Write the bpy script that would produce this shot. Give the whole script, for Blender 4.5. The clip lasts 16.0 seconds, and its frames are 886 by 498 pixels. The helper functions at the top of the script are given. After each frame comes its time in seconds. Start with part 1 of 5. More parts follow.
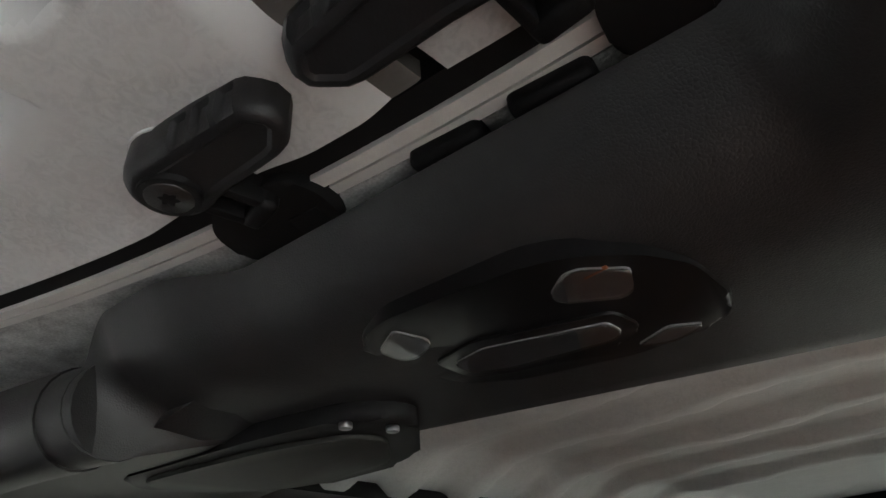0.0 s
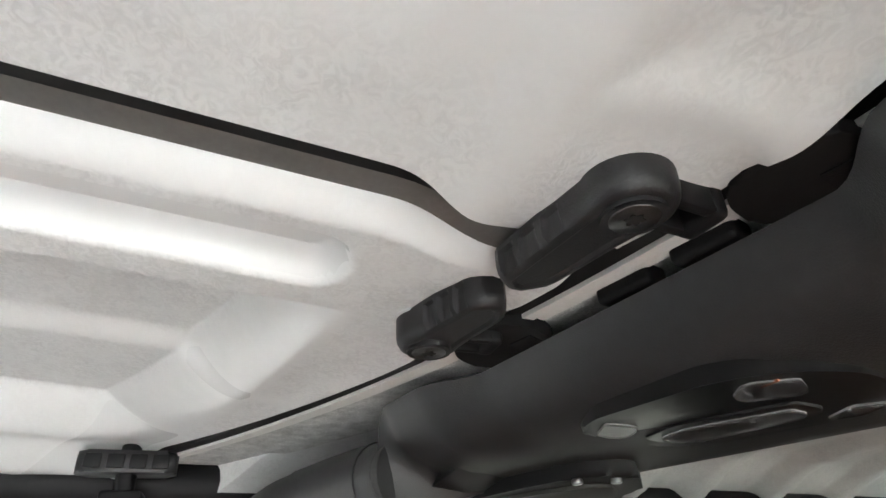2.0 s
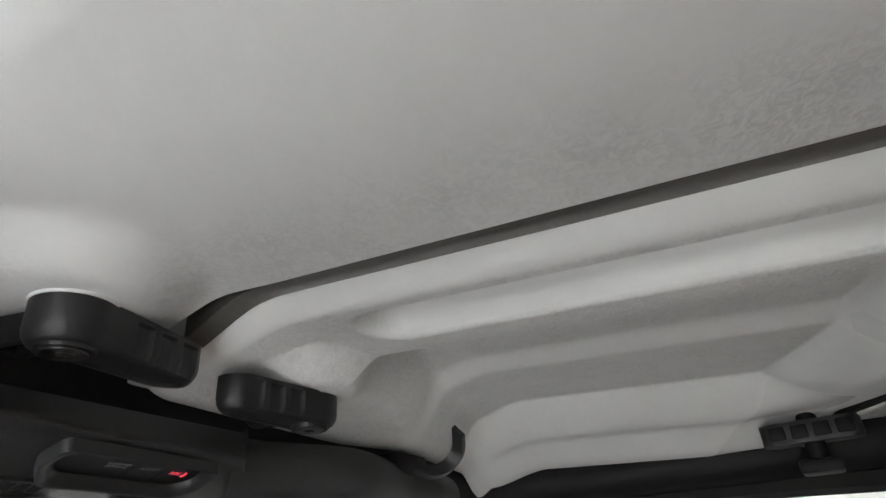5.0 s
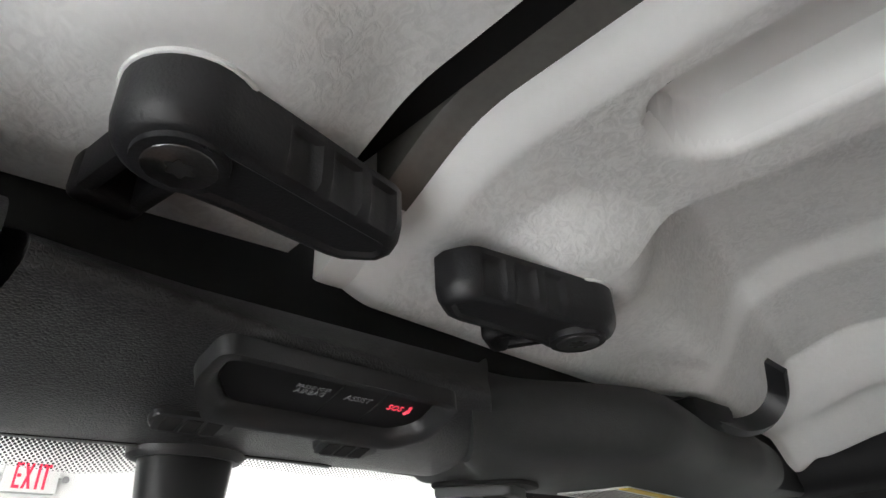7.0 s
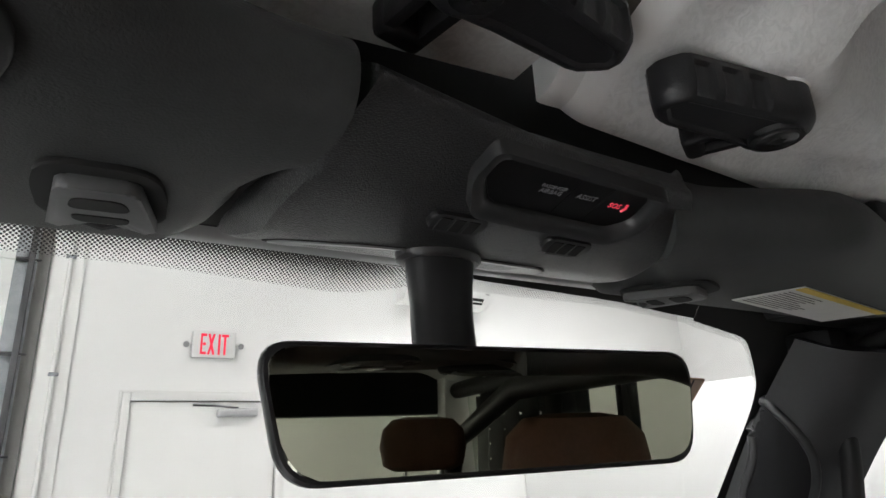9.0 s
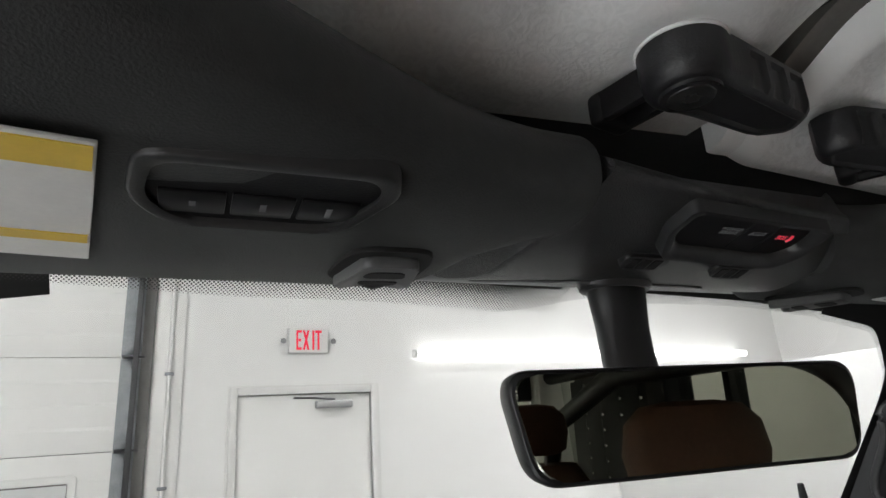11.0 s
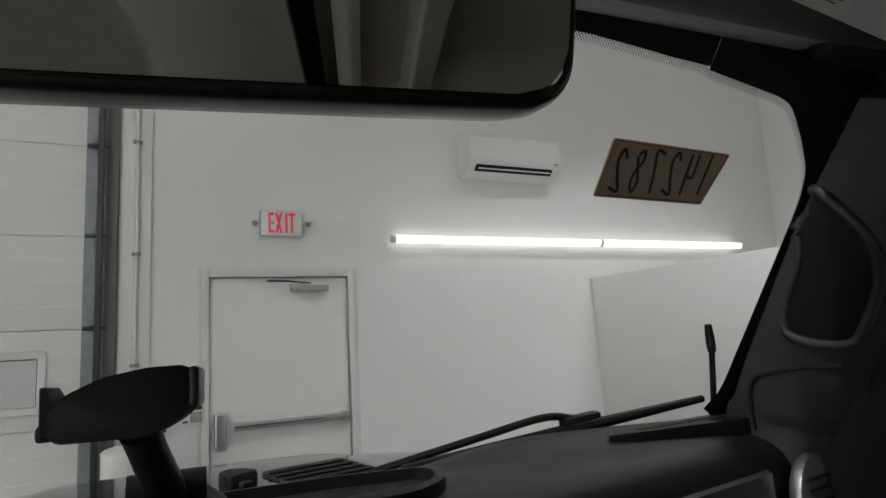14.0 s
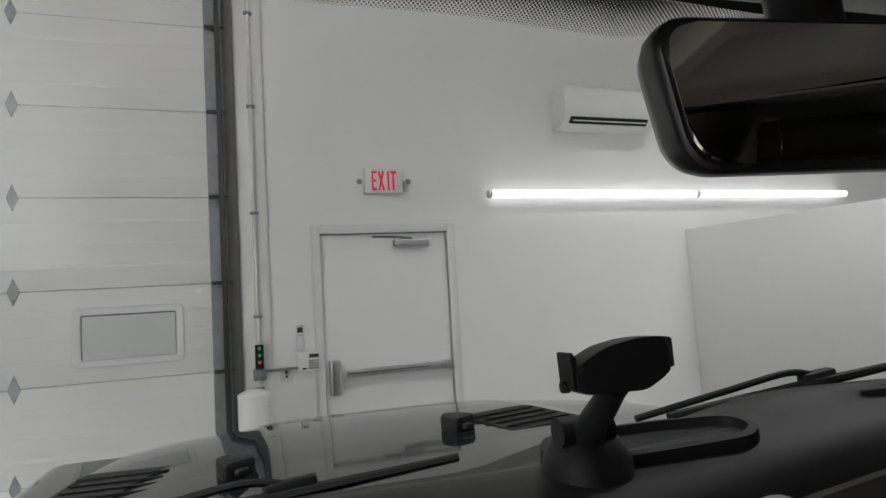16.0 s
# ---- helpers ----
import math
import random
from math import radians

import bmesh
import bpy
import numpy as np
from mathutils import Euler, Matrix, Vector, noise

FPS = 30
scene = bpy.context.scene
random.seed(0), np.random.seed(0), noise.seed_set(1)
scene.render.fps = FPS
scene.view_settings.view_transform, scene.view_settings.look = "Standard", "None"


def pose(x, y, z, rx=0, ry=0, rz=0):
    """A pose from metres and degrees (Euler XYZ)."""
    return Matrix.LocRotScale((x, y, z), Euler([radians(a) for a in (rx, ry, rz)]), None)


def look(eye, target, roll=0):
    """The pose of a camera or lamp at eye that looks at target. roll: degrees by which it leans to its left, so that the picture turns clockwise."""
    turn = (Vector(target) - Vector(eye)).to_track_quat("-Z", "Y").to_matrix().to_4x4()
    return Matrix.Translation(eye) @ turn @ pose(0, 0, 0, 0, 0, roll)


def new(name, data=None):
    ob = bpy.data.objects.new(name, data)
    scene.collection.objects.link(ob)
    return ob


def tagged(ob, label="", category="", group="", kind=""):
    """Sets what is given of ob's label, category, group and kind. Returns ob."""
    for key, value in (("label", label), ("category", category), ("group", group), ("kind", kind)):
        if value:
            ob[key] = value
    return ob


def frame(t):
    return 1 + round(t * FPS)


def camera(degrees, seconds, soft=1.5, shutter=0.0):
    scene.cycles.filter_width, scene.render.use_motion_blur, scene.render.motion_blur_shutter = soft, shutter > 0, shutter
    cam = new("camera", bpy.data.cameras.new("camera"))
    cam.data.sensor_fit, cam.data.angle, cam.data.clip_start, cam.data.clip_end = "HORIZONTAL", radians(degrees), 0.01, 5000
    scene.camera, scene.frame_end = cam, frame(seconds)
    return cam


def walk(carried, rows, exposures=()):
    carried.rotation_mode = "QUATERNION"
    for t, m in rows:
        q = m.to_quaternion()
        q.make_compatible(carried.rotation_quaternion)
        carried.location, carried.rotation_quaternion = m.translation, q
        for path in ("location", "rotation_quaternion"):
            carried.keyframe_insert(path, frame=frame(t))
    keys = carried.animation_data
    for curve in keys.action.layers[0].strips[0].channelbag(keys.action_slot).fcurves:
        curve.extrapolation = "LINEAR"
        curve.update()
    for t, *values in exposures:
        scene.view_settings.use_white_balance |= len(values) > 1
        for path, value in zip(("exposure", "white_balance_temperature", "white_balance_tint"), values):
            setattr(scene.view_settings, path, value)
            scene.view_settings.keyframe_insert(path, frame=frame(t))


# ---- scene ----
from mathutils.bvhtree import BVHTree

cam = camera(72.5, 16.0)
PATH = [
    (0, (-0.133, -0.44, 1.656), (1.084, -1.612, 2.727), -3.8),
    (0.5, (-0.161, -0.41, 1.666), (1.092, -1.564, 2.715), -3.8),
    (1, (-0.189, -0.393, 1.673), (1.169, -1.428, 2.714), -3.6),
    (1.5, (-0.214, -0.378, 1.681), (1.266, -1.245, 2.709), -3.0),
    (2, (-0.237, -0.367, 1.69), (1.348, -1.042, 2.707), -2.5),
    (2.5, (-0.262, -0.358, 1.696), (1.404, -0.805, 2.709), -2.4),
    (3, (-0.268, -0.334, 1.703), (1.446, -0.551, 2.711), -2.8),
    (3.5, (-0.267, -0.308, 1.717), (1.469, -0.312, 2.71), -3.8),
    (4, (-0.254, -0.286, 1.721), (1.453, 0.0, 2.722), -3.7),
    (4.3, (-0.26, -0.274, 1.72), (1.415, 0.14, 2.731), -3.9),
    (4.5, (-0.282, -0.28, 1.728), (1.377, 0.25, 2.712), -4.0),
    (6.8, (-0.154, -0.119, 1.724), (1.067, 1.113, 2.72), -3.0),
    (7, (-0.141, -0.115, 1.724), (1.042, 1.158, 2.715), -2.8),
    (7.4, (-0.143, -0.105, 1.688), (0.955, 1.25, 2.673), -2.1),
    (7.5, (-0.147, -0.1, 1.681), (0.945, 1.264, 2.655), -2.3),
    (8, (-0.152, -0.075, 1.668), (0.887, 1.421, 2.494), -2.3),
    (8.5, (-0.153, -0.066, 1.664), (0.859, 1.511, 2.362), -2.4),
    (9, (-0.211, -0.107, 1.677), (0.77, 1.52, 2.304), -2.6),
    (9.5, (-0.317, -0.145, 1.702), (0.588, 1.535, 2.301), -2.8),
    (9.7, (-0.325, -0.138, 1.702), (0.567, 1.55, 2.297), -3.0),
    (11.8, (-0.297, -0.137, 1.69), (0.448, 1.627, 2.267), -3.9),
    (12, (-0.289, -0.126, 1.688), (0.47, 1.642, 2.233), -3.3),
    (12.5, (-0.238, -0.087, 1.65), (0.512, 1.685, 2.195), -2.9),
    (13, (-0.166, -0.053, 1.608), (0.581, 1.737, 2.118), -2.8),
    (13.3, (-0.114, -0.038, 1.594), (0.62, 1.77, 2.034), -2.8),
    (13.5, (-0.084, -0.029, 1.591), (0.67, 1.781, 1.984), -3.0),
    (14.0, (-0.021, -0.029, 1.588), (0.742, 1.799, 1.868), -3.1),
    (14.2, (-0.009, -0.03, 1.588), (0.76, 1.799, 1.836), -3.1),
    (14.5, (-0.003, -0.036, 1.589), (0.775, 1.794, 1.812), -2.9),
    (15, (-0.058, -0.032, 1.599), (0.738, 1.792, 1.795), -2.8),
    (15.5, (-0.178, -0.034, 1.615), (0.623, 1.791, 1.783), -2.8),
    (16, (-0.298, -0.035, 1.622), (0.267, 1.879, 1.751), -3.2),
]
walk(cam, [(t, look(eye, target, roll)) for t, eye, target, roll in PATH],
     exposures=[(0.0, 1.30), (0.5, 2.20), (1.0, 2.55), (1.5, 2.55), (2.0, 2.50), (2.5, 2.25), (3.5, 1.70), (4.0, 1.55), (4.5, 1.12), (7.0, 1.38),
                (7.5, 1.50), (8.0, 1.50), (8.5, 1.10), (9.0, 0.75), (9.5, 0.48), (12.0, 0.50), (12.5, 0.55), (13.0, 0.25), (13.5, -0.30), (14.5, -0.60), (15.0, -0.55), (15.5, -0.40), (16.0, -0.45)])

# ---- world and lights: a closed white workshop lit by its wall tubes and by assumed ceiling lamps out of view ----
world = bpy.data.worlds.new("world")
world.use_nodes = True
world.node_tree.nodes["Background"].inputs[0].default_value = (0.8, 0.85, 0.9, 1)
world.node_tree.nodes["Background"].inputs[1].default_value = 0.02
scene.world = world

ROOM_TURN = 3.0
ROOM = Matrix.Translation((0.55, 4.32, 0)) @ pose(0, 0, 0, 0, 0, ROOM_TURN)


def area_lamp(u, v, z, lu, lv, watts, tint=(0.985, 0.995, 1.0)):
    data = bpy.data.lights.new("unseen_ceiling_lamp", "AREA")
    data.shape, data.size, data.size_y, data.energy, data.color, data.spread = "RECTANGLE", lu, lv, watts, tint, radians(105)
    ob = new("unseen_ceiling_lamp", data)
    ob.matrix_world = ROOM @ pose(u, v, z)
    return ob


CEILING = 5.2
# assumed ceiling lamps, placed and powered to balance the interior against the wall
UNSEEN_LAMPS = [(-4.3, -4.9, 480), (-4.3, -6.6, 480), (-4.3, -8.8, 90), (2.4, -8.0, 60), (2.7, -2.4, 90)]
for lu, lv, watts in UNSEEN_LAMPS:
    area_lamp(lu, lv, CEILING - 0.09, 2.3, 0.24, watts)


# ---- materials ----
def mat(name, base, rough=0.5, metal=0.0, var=0.0, scale=20.0, bump=0.0, bump_scale=60.0, emit=0.0, coat=0.0, spec=0.5, grain=0.0, island=0.0, rough_var=0.0):
    m = bpy.data.materials.new(name)
    m.use_nodes = True
    n, l = m.node_tree.nodes, m.node_tree.links
    b = n["Principled BSDF"]
    b.inputs["Base Color"].default_value = (*base, 1)
    b.inputs["Roughness"].default_value = rough
    b.inputs["Metallic"].default_value = metal
    b.inputs["Specular IOR Level"].default_value = spec
    b.inputs["Coat Weight"].default_value = coat
    co = n.new("ShaderNodeTexCoord")
    if var:
        big, small = n.new("ShaderNodeTexNoise"), n.new("ShaderNodeTexNoise")
        big.inputs["Scale"].default_value, small.inputs["Scale"].default_value = scale, scale * 9
        small.inputs["Detail"].default_value = 5
        for t in (big, small):
            l.new(co.outputs["Object"], t.inputs["Vector"])
        mix = n.new("ShaderNodeMath")
        mix.operation = "ADD"
        l.new(big.outputs["Fac"], mix.inputs[0])
        l.new(small.outputs["Fac"], mix.inputs[1])
        rng = n.new("ShaderNodeMapRange")
        rng.inputs["From Min"].default_value, rng.inputs["From Max"].default_value = 0.7, 1.3
        rng.inputs["To Min"].default_value, rng.inputs["To Max"].default_value = 1 - var, 1 + var * 0.5
        l.new(mix.outputs[0], rng.inputs["Value"])
        mul = n.new("ShaderNodeVectorMath")
        mul.operation = "SCALE"
        mul.inputs[0].default_value = base
        l.new(rng.outputs[0], mul.inputs["Scale"])
        l.new(mul.outputs[0], b.inputs["Base Color"])
        if rough_var:
            rr = n.new("ShaderNodeMapRange")
            rr.inputs["To Min"].default_value, rr.inputs["To Max"].default_value = rough - rough_var, rough + rough_var
            l.new(small.outputs["Fac"], rr.inputs["Value"])
            l.new(rr.outputs[0], b.inputs["Roughness"])
    if bump:
        bp = n.new("ShaderNodeBump")
        bp.inputs["Strength"].default_value = bump
        bp.inputs["Distance"].default_value = 0.002
        if grain:
            t = n.new("ShaderNodeTexVoronoi")
            t.feature = "DISTANCE_TO_EDGE"
            t.inputs["Scale"].default_value = bump_scale
            wob = n.new("ShaderNodeTexNoise")
            wob.inputs["Scale"].default_value = bump_scale * 0.6
            l.new(co.outputs["Object"], wob.inputs["Vector"])
            add = n.new("ShaderNodeVectorMath")
            add.operation = "MULTIPLY_ADD"
            add.inputs[1].default_value = (grain / bump_scale,) * 3
            l.new(wob.outputs["Color"], add.inputs[0])
            l.new(co.outputs["Object"], add.inputs[2])
            l.new(add.outputs[0], t.inputs["Vector"])
            cl = n.new("ShaderNodeMapRange")
            cl.inputs["From Max"].default_value = 0.25
            l.new(t.outputs["Distance"], cl.inputs["Value"])
            l.new(cl.outputs[0], bp.inputs["Height"])
        else:
            t = n.new("ShaderNodeTexNoise")
            t.inputs["Scale"].default_value, t.inputs["Detail"].default_value = bump_scale, 4
            l.new(co.outputs["Object"], t.inputs["Vector"])
            l.new(t.outputs["Fac"], bp.inputs["Height"])
        l.new(bp.outputs[0], b.inputs["Normal"])
    if emit:
        b.inputs["Emission Color"].default_value = (*base, 1)
        b.inputs["Emission Strength"].default_value = emit
    return m


def glass_mat(name, tint=(1, 1, 1), rough=0.0, gloss=0.045):
    m = bpy.data.materials.new(name)
    m.use_nodes = True
    n, l = m.node_tree.nodes, m.node_tree.links
    n.remove(n["Principled BSDF"])
    out = n["Material Output"]
    tr, gl, mx = n.new("ShaderNodeBsdfTransparent"), n.new("ShaderNodeBsdfGlossy"), n.new("ShaderNodeMixShader")
    tr.inputs[0].default_value = (*tint, 1)
    gl.inputs["Roughness"].default_value = rough
    mx.inputs[0].default_value = gloss
    l.new(tr.outputs[0], mx.inputs[1])
    l.new(gl.outputs[0], mx.inputs[2])
    l.new(mx.outputs[0], out.inputs[0])
    return m


def frit_mat():
    """Black dot print on glass: solid at its upper edge, shrinking dots towards the lower edge."""
    m = bpy.data.materials.new("frit_print")
    m.use_nodes = True
    n, l = m.node_tree.nodes, m.node_tree.links
    out, b = n["Material Output"], n["Principled BSDF"]
    b.inputs["Base Color"].default_value = (0.012, 0.012, 0.012, 1)
    b.inputs["Roughness"].default_value = 0.5
    tr, mx = n.new("ShaderNodeBsdfTransparent"), n.new("ShaderNodeMixShader")
    co = n.new("ShaderNodeUVMap")
    sep = n.new("ShaderNodeSeparateXYZ")
    l.new(co.outputs[0], sep.inputs[0])

    def op(kind, a, c=None):
        x = n.new("ShaderNodeMath")
        x.operation = kind
        for i, v in enumerate((a, c)):
            if v is None:
                continue
            if hasattr(v, "is_linked"):
                l.new(v, x.inputs[i])
            else:
                x.inputs[i].default_value = v
        return x.outputs[0]

    pitch = 0.0031
    u, v = op("DIVIDE", sep.outputs[0], pitch), op("DIVIDE", sep.outputs[1], pitch)
    a, c = op("ADD", u, v), op("SUBTRACT", u, v)
    fa, fc = op("SUBTRACT", op("FRACT", a), 0.5), op("SUBTRACT", op("FRACT", c), 0.5)
    dist = op("SQRT", op("ADD", op("MULTIPLY", fa, fa), op("MULTIPLY", fc, fc)))
    size = op("MULTIPLY", sep.outputs[1], 0.38 / 0.031)
    dot = op("LESS_THAN", dist, op("ADD", size, 0.25))
    l.new(dot, mx.inputs[0])
    l.new(tr.outputs[0], mx.inputs[1])
    l.new(b.outputs[0], mx.inputs[2])
    l.new(mx.outputs[0], out.inputs[0])
    return m


def fiberglass_mat():
    """Moulded white fibreglass: smooth and shiny on ribs and flanks, a matt chopped-strand grain where the mould is left raw."""
    m = mat("white_fiberglass", (0.8, 0.812, 0.81), 0.3, var=0.025, scale=7)
    n, l = m.node_tree.nodes, m.node_tree.links
    b = n["Principled BSDF"]
    raw = n.new("ShaderNodeAttribute")
    raw.attribute_name = "raw"
    co = n.new("ShaderNodeTexCoord")
    strand, fine, patch = n.new("ShaderNodeTexNoise"), n.new("ShaderNodeTexNoise"), n.new("ShaderNodeTexNoise")
    strand.inputs["Scale"].default_value, strand.inputs["Detail"].default_value, strand.inputs["Distortion"].default_value = 150, 2, 1.6
    fine.inputs["Scale"].default_value, fine.inputs["Detail"].default_value = 420, 2
    patch.inputs["Scale"].default_value = 24
    for t in (strand, fine, patch):
        l.new(co.outputs["Object"], t.inputs["Vector"])

    def ranged(socket, a, c, lo, hi):
        r = n.new("ShaderNodeMapRange")
        for key, val in (("From Min", a), ("From Max", c), ("To Min", lo), ("To Max", hi)):
            r.inputs[key].default_value = val
        l.new(socket, r.inputs["Value"])
        return r.outputs[0]

    def times(a, c):
        x = n.new("ShaderNodeMath")
        x.operation = "MULTIPLY"
        l.new(a, x.inputs[0])
        if hasattr(c, "is_linked"):
            l.new(c, x.inputs[1])
        else:
            x.inputs[1].default_value = c
        return x.outputs[0]

    add = n.new("ShaderNodeMath")
    add.operation = "ADD"
    l.new(ranged(strand.outputs["Fac"], 0.38, 0.6, 0, 1), add.inputs[0])
    l.new(ranged(fine.outputs["Fac"], 0.3, 0.7, 0, 0.5), add.inputs[1])
    amount = times(raw.outputs["Fac"], ranged(patch.outputs["Fac"], 0.35, 0.6, 0.45, 1.0))
    bp = n.new("ShaderNodeBump")
    bp.inputs["Distance"].default_value = 0.0022
    l.new(times(amount, 0.15), bp.inputs["Strength"])
    l.new(add.outputs[0], bp.inputs["Height"])
    l.new(bp.outputs[0], b.inputs["Normal"])
    l.new(ranged(raw.outputs["Fac"], 0, 1, 0.26, 0.5), b.inputs["Roughness"])
    # raw strands drawn a little greyer than the gel coat: micro-shade put into the colour
    tone = n.new("ShaderNodeVectorMath")
    tone.operation = "SCALE"
    l.new(b.inputs["Base Color"].links[0].from_socket, tone.inputs[0])
    grey = times(amount, ranged(strand.outputs["Fac"], 0.35, 0.62, 0.15, 0.02))
    l.new(ranged(grey, 0, 1, 1, 0), tone.inputs["Scale"])
    l.new(tone.outputs[0], b.inputs["Base Color"])
    return m


M = {}
M["fiberglass"] = fiberglass_mat()
M["speckle"] = mat("raw_speckled_fiberglass", (0.66, 0.665, 0.65), 0.6, var=0.4, scale=60, bump=0.6, bump_scale=420)
M["vinyl"] = mat("black_grained_vinyl", (0.022, 0.0224, 0.0238), 0.42, spec=0.6, var=0.2, scale=14, bump=0.13, bump_scale=560, grain=0.9)
M["console"] = mat("charcoal_grained_console", (0.024, 0.0245, 0.0257), 0.38, spec=0.65, var=0.15, scale=14, bump=0.3, bump_scale=600, grain=0.9)
M["console_smooth"] = mat("charcoal_console_plastic", (0.026, 0.0265, 0.0275), 0.4, spec=0.5, var=0.1, scale=20, bump=0.08, bump_scale=900)
M["clip"] = mat("grey_clip_plastic", (0.095, 0.097, 0.098), 0.5, var=0.1, scale=30)
M["plastic"] = mat("black_plastic", (0.01, 0.01, 0.011), 0.5, spec=0.2, var=0.12, scale=30, bump=0.12, bump_scale=900)
M["handle"] = mat("charcoal_moulded_plastic", (0.016, 0.0163, 0.018), 0.42, spec=0.5, var=0.1, scale=30, bump=0.12, bump_scale=800)
M["smooth"] = mat("smooth_black_plastic", (0.01, 0.01, 0.011), 0.3, spec=0.4, var=0.1, scale=10)
M["satin"] = mat("satin_black_plastic", (0.016, 0.0162, 0.0168), 0.3, spec=0.6, var=0.1, scale=14)
M["visor"] = mat("dark_visor_foam", (0.034, 0.0358, 0.0358), 0.62, spec=0.45, var=0.15, scale=20, bump=0.25, bump_scale=900)
# lighter copy of the console plastic: windscreen light put into its colour
M["lip"] = mat("lit_header_plastic", (0.22, 0.222, 0.224), 0.4, spec=0.5, var=0.08, scale=20, bump=0.05, bump_scale=900)
M["rubber"] = mat("black_rubber", (0.009, 0.009, 0.0095), 0.62, spec=0.25, var=0.1, scale=40)
# flat black: the edge print, and shade painted into slots, gaps and sockets
M["void"] = mat("matt_black", (0.006, 0.006, 0.006), 0.8)
M["strip"] = mat("grey_weather_strip", (0.17, 0.167, 0.157), 0.24, coat=0.6, spec=0.8, var=0.1, scale=30, bump=0.05, bump_scale=500)
M["seal_white"] = mat("pale_painted_flange", (0.82, 0.815, 0.79), 0.4, var=0.06, scale=60)
M["steel"] = mat("bare_steel", (0.35, 0.35, 0.36), 0.28, 1.0, var=0.15, scale=80)
M["screw"] = mat("blackened_screw_steel", (0.2, 0.2, 0.206), 0.29, 0.95, var=0.2, scale=120)
M["dark_steel"] = mat("dark_steel", (0.09, 0.09, 0.095), 0.32, 0.9, var=0.2, scale=90)
M["galv"] = mat("galvanised_steel", (0.3, 0.315, 0.33), 0.5, 0.8, var=0.2, scale=18)
M["alu"] = mat("brushed_aluminium", (0.55, 0.55, 0.56), 0.33, 0.9, var=0.1, scale=30)
M["mirror"] = mat("mirror_silver", (0.43, 0.422, 0.36), 0.012, 1.0)
M["glass"] = glass_mat("clear_glass", (0.97, 0.98, 0.97))
M["tint"] = glass_mat("tinted_glass", (0.5, 0.52, 0.47))
M["lens"] = glass_mat("lamp_lens", (0.8, 0.8, 0.8), 0.03, 0.22)
M["reflector"] = mat("lamp_reflector", (0.26, 0.26, 0.268), 0.3, 0.1, var=0.3, scale=60, bump=0.4, bump_scale=160)
M["amber"] = mat("amber_bulb", (0.5, 0.14, 0.05), 0.4)
M["frit"] = frit_mat()
M["paint"] = mat("black_car_paint", (0.008, 0.0085, 0.0095), 0.045, spec=0.42, var=0.1, scale=3, bump=0.012, bump_scale=90)
M["dash"] = mat("dark_dash_skin", (0.014, 0.0138, 0.014), 0.5, spec=0.25, var=0.12, scale=12, bump=0.2, bump_scale=900, grain=0.8)
M["pillar"] = mat("charcoal_pillar_trim", (0.032, 0.0325, 0.034), 0.42, spec=0.5, var=0.1, scale=20, bump=0.1, bump_scale=700)
M["trim"] = mat("satin_grey_trim", (0.07, 0.068, 0.062), 0.3, var=0.1, scale=8)
M["leather"] = mat("saddle_brown_leather", (0.13, 0.062, 0.036), 0.5, var=0.2, scale=15, bump=0.3, bump_scale=400, grain=0.9)
M["mesh"] = mat("speaker_mesh", (0.04, 0.042, 0.04), 0.55, 0.3, var=0.15, scale=300)
M["red_glow"] = mat("red_backlit_print", (0.8, 0.06, 0.1), 0.4, emit=0.22)
M["print"] = mat("grey_print", (0.15, 0.153, 0.16), 0.5)
M["label"] = mat("white_label", (0.72, 0.72, 0.7), 0.45, var=0.05, scale=50)
M["yellow"] = mat("yellow_label", (0.72, 0.5, 0.06), 0.45, var=0.05, scale=50)
M["ink"] = mat("black_ink", (0.03, 0.03, 0.03), 0.6)
M["card"] = mat("brown_card", (0.38, 0.29, 0.23), 0.8, var=0.12, scale=60)
M["card_edge"] = mat("brown_card_edge", (0.27, 0.18, 0.12), 0.8, var=0.12, scale=60)
M["wall"] = mat("white_wall_paint", (0.8, 0.795, 0.785), 0.55, var=0.03, scale=1.3, bump=0.06, bump_scale=120)
M["door_white"] = mat("white_door_enamel", (0.79, 0.785, 0.77), 0.32, var=0.03, scale=3, bump=0.02, bump_scale=30)
M["sectional"] = mat("white_door_panel", (0.8, 0.795, 0.78), 0.4, var=0.03, scale=2.5, bump=0.1, bump_scale=160)
M["frame_grey"] = mat("off_white_frame", (0.72, 0.715, 0.7), 0.38, var=0.04, scale=6)
M["concrete"] = mat("grey_floor_concrete", (0.14, 0.14, 0.14), 0.35, var=0.12, scale=1.8, bump=0.05, bump_scale=60)
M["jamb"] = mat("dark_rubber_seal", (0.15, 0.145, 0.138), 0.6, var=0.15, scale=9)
M["tube"] = mat("lamp_tube", (1.0, 0.995, 0.98), 0.4, emit=2.3)
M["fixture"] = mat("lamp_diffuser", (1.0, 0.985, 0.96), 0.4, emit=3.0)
M["appliance"] = mat("white_appliance_plastic", (0.72, 0.72, 0.705), 0.35, var=0.02, scale=8)
M["frosted"] = mat("frosted_pane", (0.58, 0.59, 0.59), 0.4, var=0.03, scale=6)
M["exit_red"] = mat("red_exit_letters", (0.75, 0.02, 0.06), 0.4, emit=0.35)
M["green_glow"] = mat("green_lamp", (0.03, 0.3, 0.12), 0.4, emit=0.35)
M["red_lamp"] = mat("red_lamp", (0.6, 0.12, 0.06), 0.4, emit=0.3)
M["ceiling"] = mat("white_ceiling", (0.78, 0.78, 0.77), 0.7, var=0.03, scale=1.5)


